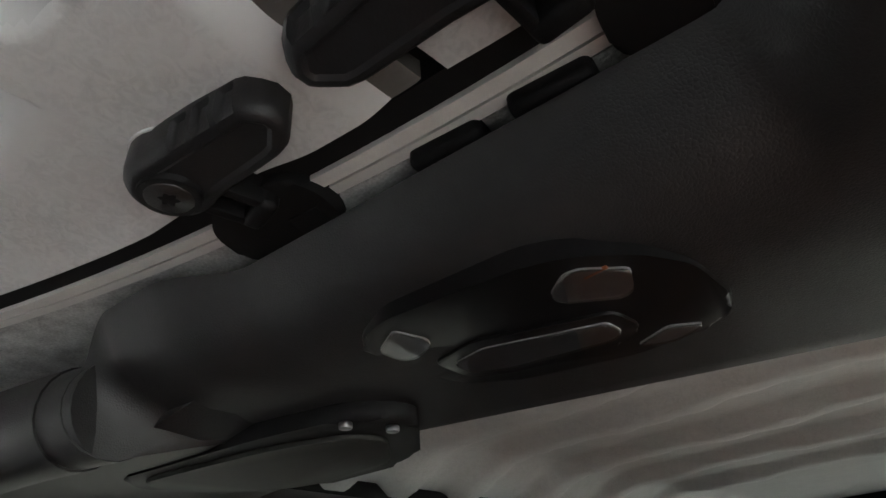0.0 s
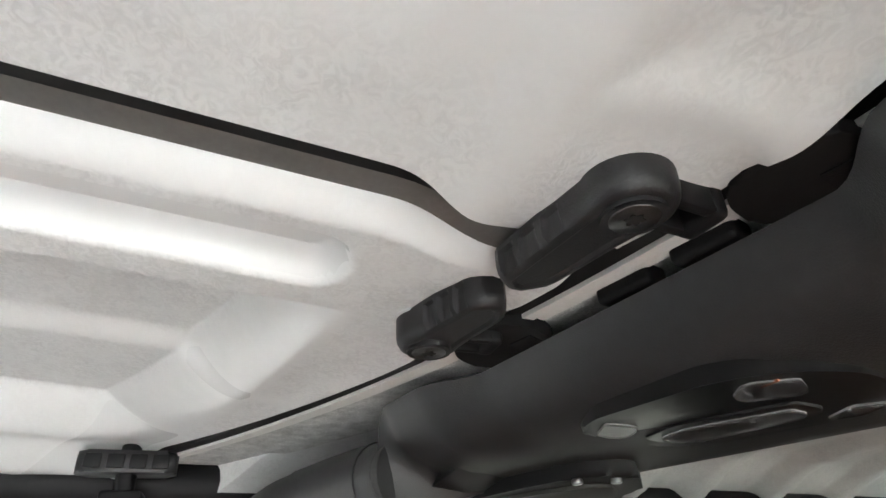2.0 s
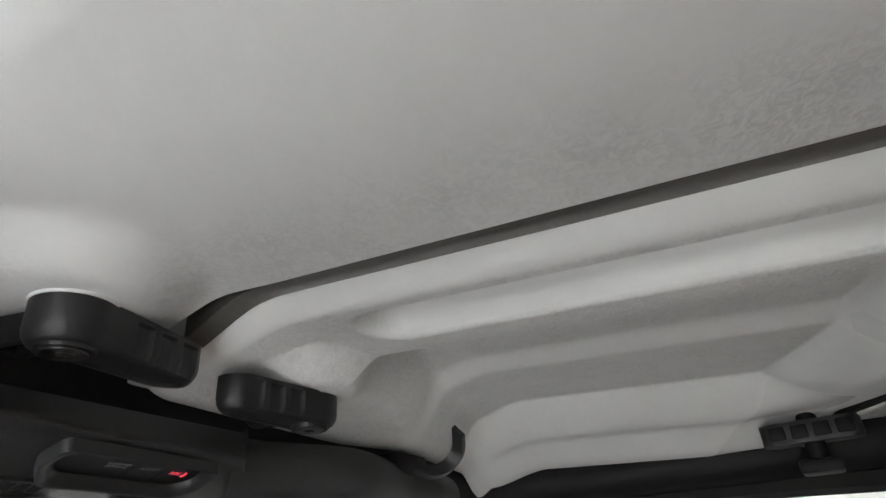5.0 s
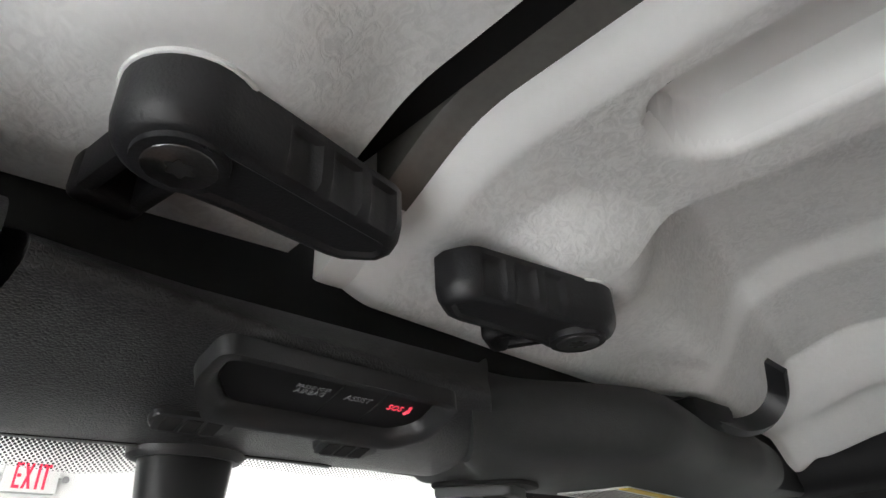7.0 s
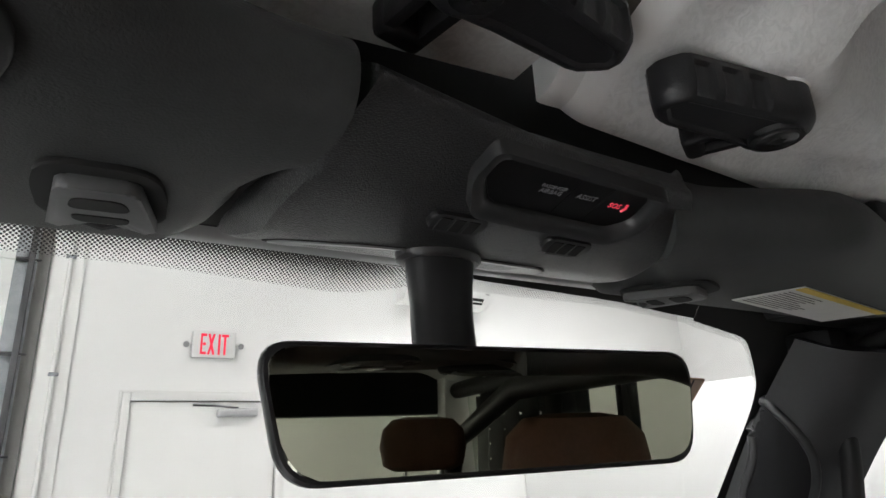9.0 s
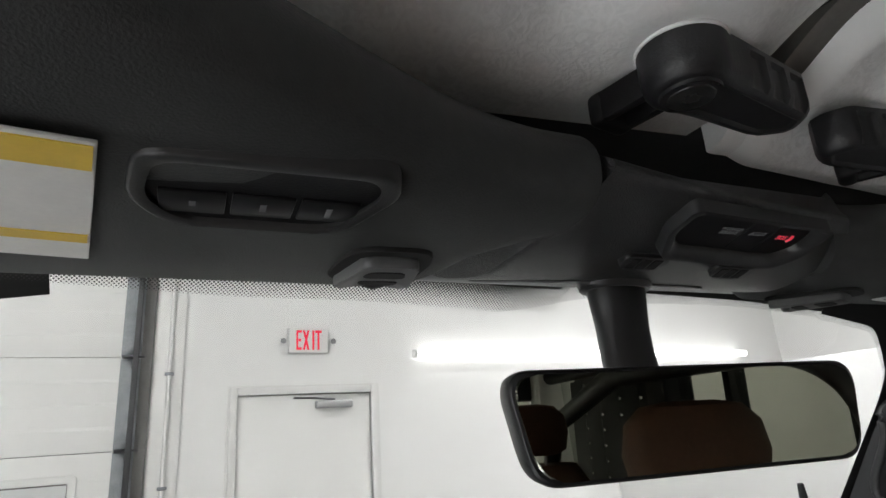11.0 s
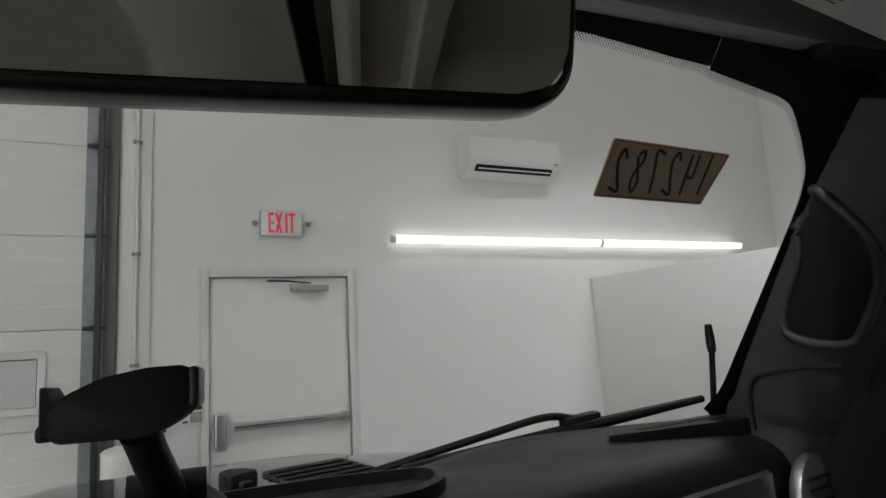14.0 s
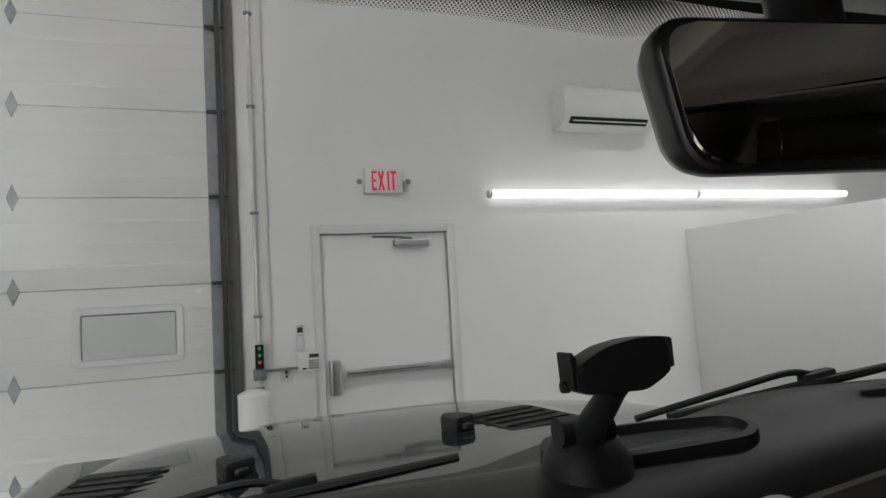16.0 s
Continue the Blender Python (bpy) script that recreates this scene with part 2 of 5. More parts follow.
# ---- builders ----
def finish(name, bm, material, parent=None, label="", smooth=40):
    me = bpy.data.meshes.new(name)
    bmesh.ops.recalc_face_normals(bm, faces=bm.faces)
    bm.to_mesh(me)
    bm.free()
    me.materials.append(material)
    if smooth:
        me.polygons.foreach_set("use_smooth", [True] * len(me.polygons))
        me.set_sharp_from_angle(angle=radians(smooth))
    ob = new(name, me)
    if parent is not None:
        ob.parent = parent
    if label:
        ob["label"] = label
    return ob


def part(name, bm, material, parent, label="", smooth=40):
    return finish(name, bm, material, parent, label, smooth)


def thing(name, label, category, m=None, group="", kind=""):
    e = new(name)
    e.empty_display_size = 0.02
    if m is not None:
        e.matrix_world = m
    return tagged(e, label, category, group, kind)


def box(x0, x1, y0, y1, z0, z1, bevel=0.0, seg=2, bm=None, m=None):
    one = bmesh.new()
    bmesh.ops.create_cube(one, size=1)
    for v in one.verts:
        v.co = Vector(((x0 + x1) / 2 + v.co.x * (x1 - x0), (y0 + y1) / 2 + v.co.y * (y1 - y0), (z0 + z1) / 2 + v.co.z * (z1 - z0)))
    if bevel:
        bmesh.ops.bevel(one, geom=one.edges[:], offset=bevel, segments=seg, affect="EDGES", profile=0.5)
    if m is not None:
        one.transform(m)
    return merge(bm, one)


def merge(bm, one):
    if bm is None:
        return one
    me = bpy.data.meshes.new("scratch")
    one.to_mesh(me)
    one.free()
    bm.from_mesh(me)
    bpy.data.meshes.remove(me)
    return bm


def prism(points, z0, z1, bevel=0.0, seg=2, bm=None, m=None):
    """An outline in x and y, drawn up from z0 to z1, with rounded rims."""
    one = bmesh.new()
    low = [one.verts.new((x, y, z0)) for x, y in points]
    top = [one.verts.new((x, y, z1)) for x, y in points]
    one.faces.new(low[::-1])
    one.faces.new(top)
    k = len(points)
    for i in range(k):
        one.faces.new((low[i], low[(i + 1) % k], top[(i + 1) % k], top[i]))
    if bevel:
        rim = [e for e in one.edges if abs(e.verts[0].co.z - e.verts[1].co.z) < 1e-6]
        bmesh.ops.bevel(one, geom=rim, offset=bevel, segments=seg, affect="EDGES", profile=0.5, clamp_overlap=True)
    if m is not None:
        one.transform(m)
    return merge(bm, one)


def rounded(points, r, n=4):
    """The outline with its corners rounded."""
    out, k = [], len(points)
    for i in range(k):
        p, a, b = Vector(points[i]), Vector(points[i - 1]), Vector(points[(i + 1) % k])
        da, db = (a - p), (b - p)
        s = min(r, da.length * 0.45, db.length * 0.45)
        p0, p1 = p + da.normalized() * s, p + db.normalized() * s
        for j in range(n + 1):
            t = j / n
            q = p0 * (1 - t) ** 2 + p * 2 * t * (1 - t) + p1 * t ** 2
            out.append((q.x, q.y))
    return out


def disc(r, z0, z1, n=24, bevel=0.0, bm=None, m=None, r2=None):
    pts = [(r * math.cos(2 * math.pi * i / n), r * math.sin(2 * math.pi * i / n)) for i in range(n)]
    return prism(pts, z0, z1, bevel, 2, bm, m)


def sweep(path, radius, n=12, bm=None, squash=1.0, up=(0, 0, 1), cap=True):
    """A round or oval bar along a path of points; radius a number or one for each point."""
    one = bmesh.new()
    path = [Vector(p) for p in path]
    rings = []
    for i, p in enumerate(path):
        d = (path[min(i + 1, len(path) - 1)] - path[max(i - 1, 0)]).normalized()
        side = d.cross(Vector(up))
        side = side.normalized() if side.length > 1e-4 else Vector((1, 0, 0))
        top = side.cross(d)
        r = radius[i] if isinstance(radius, (list, tuple)) else radius
        rings.append([one.verts.new(p + side * r * math.cos(2 * math.pi * k / n) + top * r * squash * math.sin(2 * math.pi * k / n)) for k in range(n)])
    for a, b in zip(rings, rings[1:]):
        for k in range(n):
            one.faces.new((a[k], a[(k + 1) % n], b[(k + 1) % n], b[k]))
    if cap:
        one.faces.new(rings[0][::-1])
        one.faces.new(rings[-1])
    return merge(bm, one)


def loft(sections, bm=None, closed=False, caps=False):
    """A skin over rows of points."""
    one = bmesh.new()
    rows = [[one.verts.new(p) for p in s] for s in sections]
    k = len(rows[0])
    for a, b in zip(rows, rows[1:]):
        for i in range(k if closed else k - 1):
            one.faces.new((a[i], a[(i + 1) % k], b[(i + 1) % k], b[i]))
    if caps:
        one.faces.new(rows[0][::-1])
        one.faces.new(rows[-1])
    return merge(bm, one)


def spline(pts, n=8):
    """Smooth points through a few control points (Catmull-Rom)."""
    p = [Vector(q) for q in pts]
    p = [p[0] * 2 - p[1]] + p + [p[-1] * 2 - p[-2]]
    out = []
    for i in range(1, len(p) - 2):
        for j in range(n):
            t = j / n
            out.append(0.5 * (2 * p[i] + (p[i + 1] - p[i - 1]) * t + (2 * p[i - 1] - 5 * p[i] + 4 * p[i + 1] - p[i + 2]) * t * t
                              + (3 * p[i] - p[i - 1] - 3 * p[i + 1] + p[i + 2]) * t ** 3))
    out.append(p[-2])
    return out


def text(name, words, size, m, material, parent=None, mirror=False, depth=0.0003):
    c = bpy.data.curves.new(name, "FONT")
    c.body, c.size, c.extrude, c.align_x, c.align_y, c.resolution_u = words, size, depth, "CENTER", "CENTER", 3
    tmp = new(name, c)
    dg = bpy.context.evaluated_depsgraph_get()
    me = bpy.data.meshes.new_from_object(tmp.evaluated_get(dg))
    bpy.data.objects.remove(tmp)
    bpy.data.curves.remove(c)
    if mirror:
        me.transform(Matrix.Diagonal((-1, 1, 1, 1)))
        me.flip_normals()
    me.transform(m)
    me.materials.clear()
    me.materials.append(material)
    ob = new(name, me)
    if parent is not None:
        ob.parent = parent
    return ob


def step(a, b, x):
    t = min(max((x - a) / (b - a), 0), 1)
    return t * t * (3 - 2 * t)


# ---- the workshop: floor, walls, ceiling ----
def room_box(name, u0, u1, v0, v1, z0, z1, material, bevel=0.0, label="", category="", parent=None):
    ob = finish(name, box(u0, u1, v0, v1, z0, z1, bevel), material, parent)
    if parent is None:
        ob.matrix_world = ROOM
        tagged(ob, label, category, kind="structure")
    return ob


U0, U1, V0 = -5.3, 5.3, -10.5
OPEN_L, OPEN_R, OPEN_T = -4.75, -1.03, 3.7        # opening of the sectional door
DOOR_L, DOOR_R, DOOR_T = -0.477, 0.477, 2.05       # opening of the exit door
room_box("floor", U0 - 0.2, U1 + 0.2, V0 - 0.2, 1.5, -0.2, 0, M["concrete"], label="grey polished concrete workshop floor", category="floor")
room_box("ceiling", U0 - 0.2, U1 + 0.2, V0 - 0.2, 0.2, CEILING, CEILING + 0.2, M["ceiling"], label="plain white workshop ceiling", category="ceiling")
room_box("wall_north", OPEN_R, DOOR_L, 0, 0.2, 0, OPEN_T, M["wall"], label="white painted drywall around the exit door", category="wall")
room_box("wall_north", DOOR_L, DOOR_R, 0, 0.2, DOOR_T, OPEN_T, M["wall"], label="white painted drywall above the exit door", category="wall")
room_box("wall_north", DOOR_R, U1, 0, 0.2, 0, OPEN_T, M["wall"], label="white painted drywall beside the exit door", category="wall")
room_box("wall_north", U0, U1, 0, 0.2, OPEN_T, CEILING, M["wall"], label="white painted drywall above the openings", category="wall")
room_box("wall_north", U0, OPEN_L, 0, 0.2, 0, OPEN_T, M["wall"], label="white painted drywall beside the sectional door", category="wall")
room_box("wall_east", U1, U1 + 0.2, V0, 0.2, 0, CEILING, M["wall"], label="white painted side wall", category="wall")
room_box("wall_west", U0 - 0.2, U0, V0, 0.2, 0, CEILING, M["wall"], label="white painted side wall", category="wall")
room_box("wall_south", U0, U1, V0 - 0.2, V0, 0, CEILING, M["wall"], label="white painted rear wall", category="wall")
leaning = box(2.72, 2.82, -3.4, 0, 0, 2.02, 0.004)
for v in leaning.verts:
    v.co.x += 0.055 * (1 - v.co.z / 2.02)
tagged(finish("partition", leaning, M["wall"]), "low white partition standing out from the wall", "wall", kind="structure").matrix_world = ROOM


# thin grey line drawn for the shade in the gap between partition and wall
tagged(finish("partition_gap_shade", sweep([(2.771, -0.008, 0), (2.716, -0.008, 2.02)], 0.0045, 6), M["frame_grey"]), "thin grey line standing for the shaded gap where the partition meets the wall", "trim", kind="structure").matrix_world = ROOM
# ---- workshop things ----
def put_room(ob):
    ob.matrix_world = ROOM
    return ob


def sectional_door():
    d = put_room(thing("sectional_door", "closed white insulated overhead sectional door with steel hinges", "garage door"))
    width, face = 3.62, -0.06
    left = OPEN_R - 0.06 - width
    joints = [0.01, 0.59, 1.163, 1.737, 2.305, 2.88, 3.46, 4.03]
    right = OPEN_R - 0.06
    for z0, z1 in zip(joints, joints[1:]):
        bm = box(left, right, face, face + 0.05, z0 + 0.0015, z1 - 0.0015, 0.0035)
        rows = 4
        for k in range(1, rows):           # pressed micro ribs
            z = z0 + (z1 - z0) * k / rows
            box(left + 0.02, right - 0.02, face - 0.0015, face + 0.004, z - 0.012, z + 0.012, 0.0012, 1, bm)
        panel = part("panel", bm, M["sectional"], d)
        stile = box(right - 0.11, right + 0.005, face - 0.004, face, z0 + 0.006, z1 - 0.006, 0.001, 1)
        part("end_stile", stile, M["galv"], panel)
    for z in joints[1:-1]:
        for u in (right - 0.05, right - 1.21, right - 2.4):
            end = u > right - 0.1
            bm = prism([(0, 0.085), (0.03, 0.01), (0.03, -0.01), (0, -0.085), (-0.03, -0.01), (-0.03, 0.01)], -0.005, 0, 0.0015, 1,
                       m=Matrix.Translation((u, face - 0.004, z)) @ pose(0, 0, 0, 90))
            for dz in (-0.05, 0.05):
                disc(0.006, 0, 0.008, 8, 0.001, bm, Matrix.Translation((u, face - 0.006, z + dz)) @ pose(0, 0, 0, 90))
            hinge = part("hinge", bm, M["galv"], d)
            if end:
                bm = sweep([(u - 0.05, face - 0.028, z), (u + 0.075, face - 0.028, z)], 0.0065, 10)
                box(u - 0.055, u + 0.02, face - 0.03, face - 0.002, z - 0.012, z + 0.012, 0.003, 1, bm)
                part("roller", bm, M["dark_steel"], hinge)
    # a small glazed panel in the third section
    secs = []
    for grow, out in ((0.05, 0.0), (0.05, 0.012), (0.046, 0.016), (0.012, 0.016), (0.006, 0.013), (0.004, 0.0)):
        ring = rounded([(-1.945 - grow, 1.305 - grow), (-1.42 + grow, 1.305 - grow), (-1.42 + grow, 1.57 + grow), (-1.945 - grow, 1.57 + grow)], 0.012 + grow * 0.5, 4)
        secs.append([(u, face - out, z) for u, z in ring])
    f = part("window_frame", loft(secs, closed=True), M["frame_grey"], d, "off-white window surround with rounded corners")
    # dark backing left showing, mostly above the pane, as the frame's shadow line
    part("pane_shadow", box(-1.95, -1.415, face - 0.004, face - 0.0005, 1.3, 1.575, 0.001, 1), M["jamb"], f, "dark backing standing for the frame's shadow line round the pane")
    part("window_pane", box(-1.9445, -1.419, face - 0.0065, face - 0.003, 1.3015, 1.5665, 0.0015, 1), M["frosted"], f, "frosted pale window pane")
    return d


sectional_door()


def door_track():
    d = put_room(thing("door_track", "vertical roller track of the overhead door, darkened for the black gap there", "door track"))
    u = OPEN_R - 0.072
    bm = box(u, u + 0.004, -0.115, -0.055, 0.05, 4.6, 0.001, 1)
    box(u - 0.03, u, -0.117, -0.113, 0.05, 4.6, 0.001, 1, bm)
    box(u - 0.018, u, -0.058, -0.054, 0.05, 4.6, 0.001, 1, bm)
    # rail coloured dark to stand for the black gap beside the end stile
    part("rail", bm, M["dark_steel"], d)


door_track()
tagged(put_room(finish("seal_strip", box(OPEN_R - 0.06, OPEN_R + 0.012, -0.05, -0.004, 0.0, OPEN_T, 0.006), M["jamb"])), "dark rubber weather seal along the door jamb", "seal")
tagged(put_room(finish("jamb_board", box(OPEN_R + 0.014, OPEN_R + 0.2, -0.022, -0.001, 0.0, 4.4, 0.003), M["door_white"])), "white painted board beside the door jamb", "trim", kind="structure")


def conduit():
    d = put_room(thing("conduit", "white painted electrical conduit running up the wall", "conduit"))
    part("pipe", sweep([(-0.915, -0.038, 0.3), (-0.915, -0.038, 4.6)], 0.0125, 12), M["door_white"], d)
    part("pipe", sweep([(-0.915, -0.03, 1.135), (-0.66, -0.03, 1.135)], 0.009, 10), M["galv"], d)
    for z in (0.6, 1.02, 1.5, 2.2, 2.94, 3.6):
        part("clamp", box(-0.94, -0.885, -0.054, -0.022, z - 0.01, z + 0.01, 0.003, 1), M["galv"], d)
    part("cable", sweep([(-0.852, -0.012, 0.3), (-0.852, -0.012, 4.6)], 0.005, 8), M["galv"], d)
    part("junction_box", box(-0.955, -0.87, -0.075, -0.022, 1.08, 1.15, 0.006), M["galv"], d)
    return d


conduit()


def signal_light():
    d = put_room(thing("dock_signal", "small black dock signal lamp with green and red lenses", "signal lamp"))
    part("housing", box(-0.94, -0.885, -0.085, -0.055, 1.155, 1.315, 0.006), M["plastic"], d)
    for z, m in ((1.29, "green_glow"), (1.245, "green_glow"), (1.2, "red_lamp")):
        part("lens", disc(0.011, 0, 0.008, 16, 0.002, m=Matrix.Translation((-0.9125, -0.085, z)) @ pose(0, 0, 0, 90)), M[m], d)


signal_light()


def exit_door():
    d = put_room(thing("exit_door", "closed white steel exit door with panic bar", "door"))
    part("leaf", box(DOOR_L + 0.004, DOOR_R - 0.004, 0.012, 0.06, 0.012, DOOR_T - 0.005, 0.003), M["door_white"], d)
    bar = box(-0.33, DOOR_R - 0.03, -0.042, -0.008, 1.035, 1.085, 0.009)
    b = part("panic_bar", bar, M["alu"], d, "brushed aluminium panic bar")
    part("bar_groove", box(-0.32, 0.28, -0.0445, -0.041, 1.057, 1.063, 0.001, 1), M["dark_steel"], b)
    part("end_cap", box(DOOR_R - 0.075, DOOR_R - 0.012, -0.05, 0.03, 1.028, 1.092, 0.01), M["alu"], b)
    lock = box(DOOR_L + 0.03, DOOR_L + 0.105, -0.055, 0.03, 0.92, 1.16, 0.014, 3)
    part("lock_case", lock, M["alu"], d, "rounded silver lock case")
    c = part("door_closer", box(0.06, 0.33, -0.045, 0.028, 1.945, 2.0, 0.012, 3), M["alu"], d, "silver overhead door closer")
    arm = sweep([(0.2, -0.012, 2.005), (0.02, -0.07, 2.015), (-0.1, -0.02, 2.022)], 0.007, 8)
    part("arm", arm, M["dark_steel"], c)
    return d


exit_door()


def door_frame():
    d = put_room(thing("door_frame", "white steel frame of the exit door", "door frame", kind="structure"))
    w = 0.05
    part("jamb", box(DOOR_L - w, DOOR_L, -0.02, 0.2, 0, DOOR_T + w, 0.004), M["frame_grey"], d)
    part("jamb", box(DOOR_R, DOOR_R + w, -0.02, 0.2, 0, DOOR_T + w, 0.004), M["frame_grey"], d)
    part("head", box(DOOR_L, DOOR_R, -0.02, 0.2, DOOR_T, DOOR_T + w, 0.004), M["frame_grey"], d)
    part("stop", box(DOOR_L, DOOR_L + 0.014, 0.064, 0.09, 0, DOOR_T, 0.002, 1), M["frame_grey"], d)
    part("stop", box(DOOR_R - 0.014, DOOR_R, 0.064, 0.09, 0, DOOR_T, 0.002, 1), M["frame_grey"], d)
    part("stop", box(DOOR_L + 0.014, DOOR_R - 0.014, 0.064, 0.09, DOOR_T - 0.014, DOOR_T, 0.002, 1), M["frame_grey"], d)
    part("backing", box(DOOR_L - w, DOOR_R + w, 0.21, 0.24, 0, DOOR_T + w), M["frame_grey"], d)
    for a, b, c, e in ((DOOR_L - w - 0.016, DOOR_L - w, 0, DOOR_T + w + 0.016), (DOOR_R + w, DOOR_R + w + 0.016, 0, DOOR_T + w + 0.016), (DOOR_L - w, DOOR_R + w, DOOR_T + w, DOOR_T + w + 0.016)):
        part("casing", box(a, b, -0.008, -0.0005, c, e, 0.002, 1), M["frame_grey"], d)


door_frame()


def exit_sign():
    d = put_room(thing("exit_sign", "white emergency exit sign with red letters and two lamp heads", "exit sign"))
    c = box(-0.143, 0.143, -0.052, 0, 2.335, 2.518, 0.008)
    body = part("housing", c, M["appliance"], d)
    w, h, b = 0.038, 0.142, 0.0125
    at = Matrix.Translation((0.006, -0.0528, 2.427)) @ pose(0, 0, 0, 90)
    letters = [[(-0.091, 0, b, h), (-0.078, h / 2 - 0.009, w - 0.012, 0.018), (-0.078, 0, w - 0.018, 0.018), (-0.078, -h / 2 + 0.009, w - 0.012, 0.018)], [], [(0.026, 0, b + 0.002, h)],
               [(0.064, 0, b + 0.002, h), (0.064, h / 2 - 0.009, w + 0.01, 0.018)]]
    for strokes in letters:
        if strokes:
            bm = None
            for k, (x, y, ww, hh) in enumerate(strokes):
                x += 0 if k == 0 or len(strokes) == 2 else 0.006
                bm = box(x - ww / 2, x + ww / 2, y - hh / 2, y + hh / 2, -0.0004 * k, 0.0016 + 0.0002 * k, bm=bm)
        else:
            bm = prism([(-0.051, -h / 2), (-0.036, -h / 2), (-0.002, h / 2), (-0.017, h / 2)], 0, 0.0016)
            prism([(-0.036, h / 2), (-0.051, h / 2), (-0.017, -h / 2), (-0.002, -h / 2)], 0, 0.0019, bm=bm)
        bm.transform(at)
        part("letter", bm, M["exit_red"], body, "red letter of the word EXIT")
    for s in (-1, 1):
        neck = sweep([(s * 0.143, -0.026, 2.43), (s * 0.168, -0.026, 2.43)], 0.008, 8)
        lamp = part("lamp_head", sweep([(s * 0.182, -0.004, 2.425), (s * 0.182, -0.036, 2.422), (s * 0.182, -0.05, 2.42)], [0.014, 0.024, 0.026], 14), M["appliance"], d)
        part("neck", neck, M["appliance"], lamp)
        part("lens", disc(0.02, 0, 0.003, 14, m=Matrix.Translation((s * 0.182, -0.05, 2.42)) @ pose(0, 0, 0, 90)), M["reflector"], lamp)


exit_sign()


def tube_lamp(u0, u1, z):
    d = put_room(thing("tube_lamp", "glowing white round tube lamp fixed along the wall", "tube lamp", group="tube lamps on the wall"))
    part("tube", sweep([(u0 + 0.03, -0.075, z), (u1 - 0.006, -0.075, z)], 0.03, 20), M["tube"], d)
    part("end_cap", sweep([(u0, -0.075, z), (u0 + 0.03, -0.075, z)], 0.032, 20), M["appliance"], d)
    part("end_cap", sweep([(u1 - 0.006, -0.075, z), (u1, -0.075, z)], 0.032, 20), M["appliance"], d)
    for u in (u0 + 0.4, u1 - 0.4):
        part("clip", box(u - 0.015, u + 0.015, -0.05, 0, z - 0.012, z + 0.012, 0.002, 1), M["appliance"], d)


tube_lamp(0.81, 2.8, 2.325)
tube_lamp(2.8, 4.62, 2.325)


def air_conditioner():
    d = put_room(thing("air_conditioner", "white wall-mounted split air conditioner with open louvre", "air conditioner"))
    u0, u1 = 1.46, 2.34
    prof = [(0, 3.185), (-0.16, 3.195), (-0.2, 3.165), (-0.215, 3.015), (-0.2, 2.935), (-0.13, 2.87), (0, 2.855)]
    secs = [[(u, v, z) for v, z in prof] for u in (u0, u0 + 0.004, u1 - 0.004, u1)]
    body = part("body", loft(secs, closed=True, caps=True), M["appliance"], d)
    part("outlet", box(u0 + 0.06, u1 - 0.08, -0.008, 0.008, -0.03, 0.034, 0.002, 1, m=Matrix.Translation((0, -0.1705, 2.909)) @ pose(0, 0, 0, 43)), M["void"], body)
    part("louvre", box(u0 + 0.085, u1 - 0.095, -0.012, 0.012, -0.003, 0.003, 0.0015, 1, m=Matrix.Translation((0, -0.178, 2.906)) @ pose(0, 0, 0, 43)), M["appliance"], body)
    part("status_lamp", box(u1 - 0.07, u1 - 0.03, -0.2135, -0.2125, 2.965, 2.977), M["jamb"], body)


air_conditioner()


def keypad():
    d = put_room(thing("alarm_keypad", "white alarm keypad with small display and keys", "keypad"))
    body = part("housing", box(-0.665, -0.51, -0.035, 0, 1.105, 1.235, 0.008), M["appliance"], d)
    part("display", box(-0.585, -0.52, -0.0375, -0.0345, 1.196, 1.222, 0.001, 1), M["ink"], body)
    for i in range(4):
        for j in range(4):
            part("key", box(-0.588 + i * 0.0175, -0.575 + i * 0.0175, -0.0385, -0.0345, 1.17 - j * 0.0165, 1.181 - j * 0.0165, 0.001, 1), M["jamb"], body)
    part("badge", box(-0.635, -0.605, -0.036, -0.0345, 1.118, 1.13), M["ink"], body)
    r = put_room(thing("remote_control", "white air conditioner remote control in a wall holder", "remote control"))
    rb = part("housing", box(-0.665, -0.615, -0.03, 0, 1.25, 1.42, 0.007), M["appliance"], r)
    part("display", box(-0.658, -0.622, -0.0325, -0.0295, 1.372, 1.408, 0.001, 1), M["ink"], rb)
    for i in range(3):
        part("key", box(-0.657 + i * 0.013, -0.648 + i * 0.013, -0.0325, -0.0295, 1.35, 1.358, 0.001, 1), M["galv"], rb)
    s = put_room(thing("wall_switch", "white wall plate with a dark key switch", "switch"))
    sp = part("plate", box(-0.775, -0.7, -0.008, 0, 1.045, 1.15, 0.003, 1), M["appliance"], s)
    part("key_switch", disc(0.013, 0, 0.01, 14, 0.002, m=Matrix.Translation((-0.738, -0.008, 1.11)) @ pose(0, 0, 0, 90)), M["dark_steel"], sp)
    part("key_switch", disc(0.01, 0, 0.012, 14, 0.002, m=Matrix.Translation((-0.738, -0.008, 1.082)) @ pose(0, 0, 0, 90)), M["dark_steel"], sp)


keypad()
bm = disc(0.095, 0, 1.035, 28)
sweep([(0, 0, 1.035), (0, 0, 1.05), (0, 0, 1.062), (0, 0, 1.072), (0, 0, 1.076)], [0.098, 0.094, 0.075, 0.04, 0.008], 28, bm, up=(0, 1, 0))
post = finish("bollard", bm, M["door_white"])
post.matrix_world = ROOM @ Matrix.Translation((-0.965, -0.42, 0))
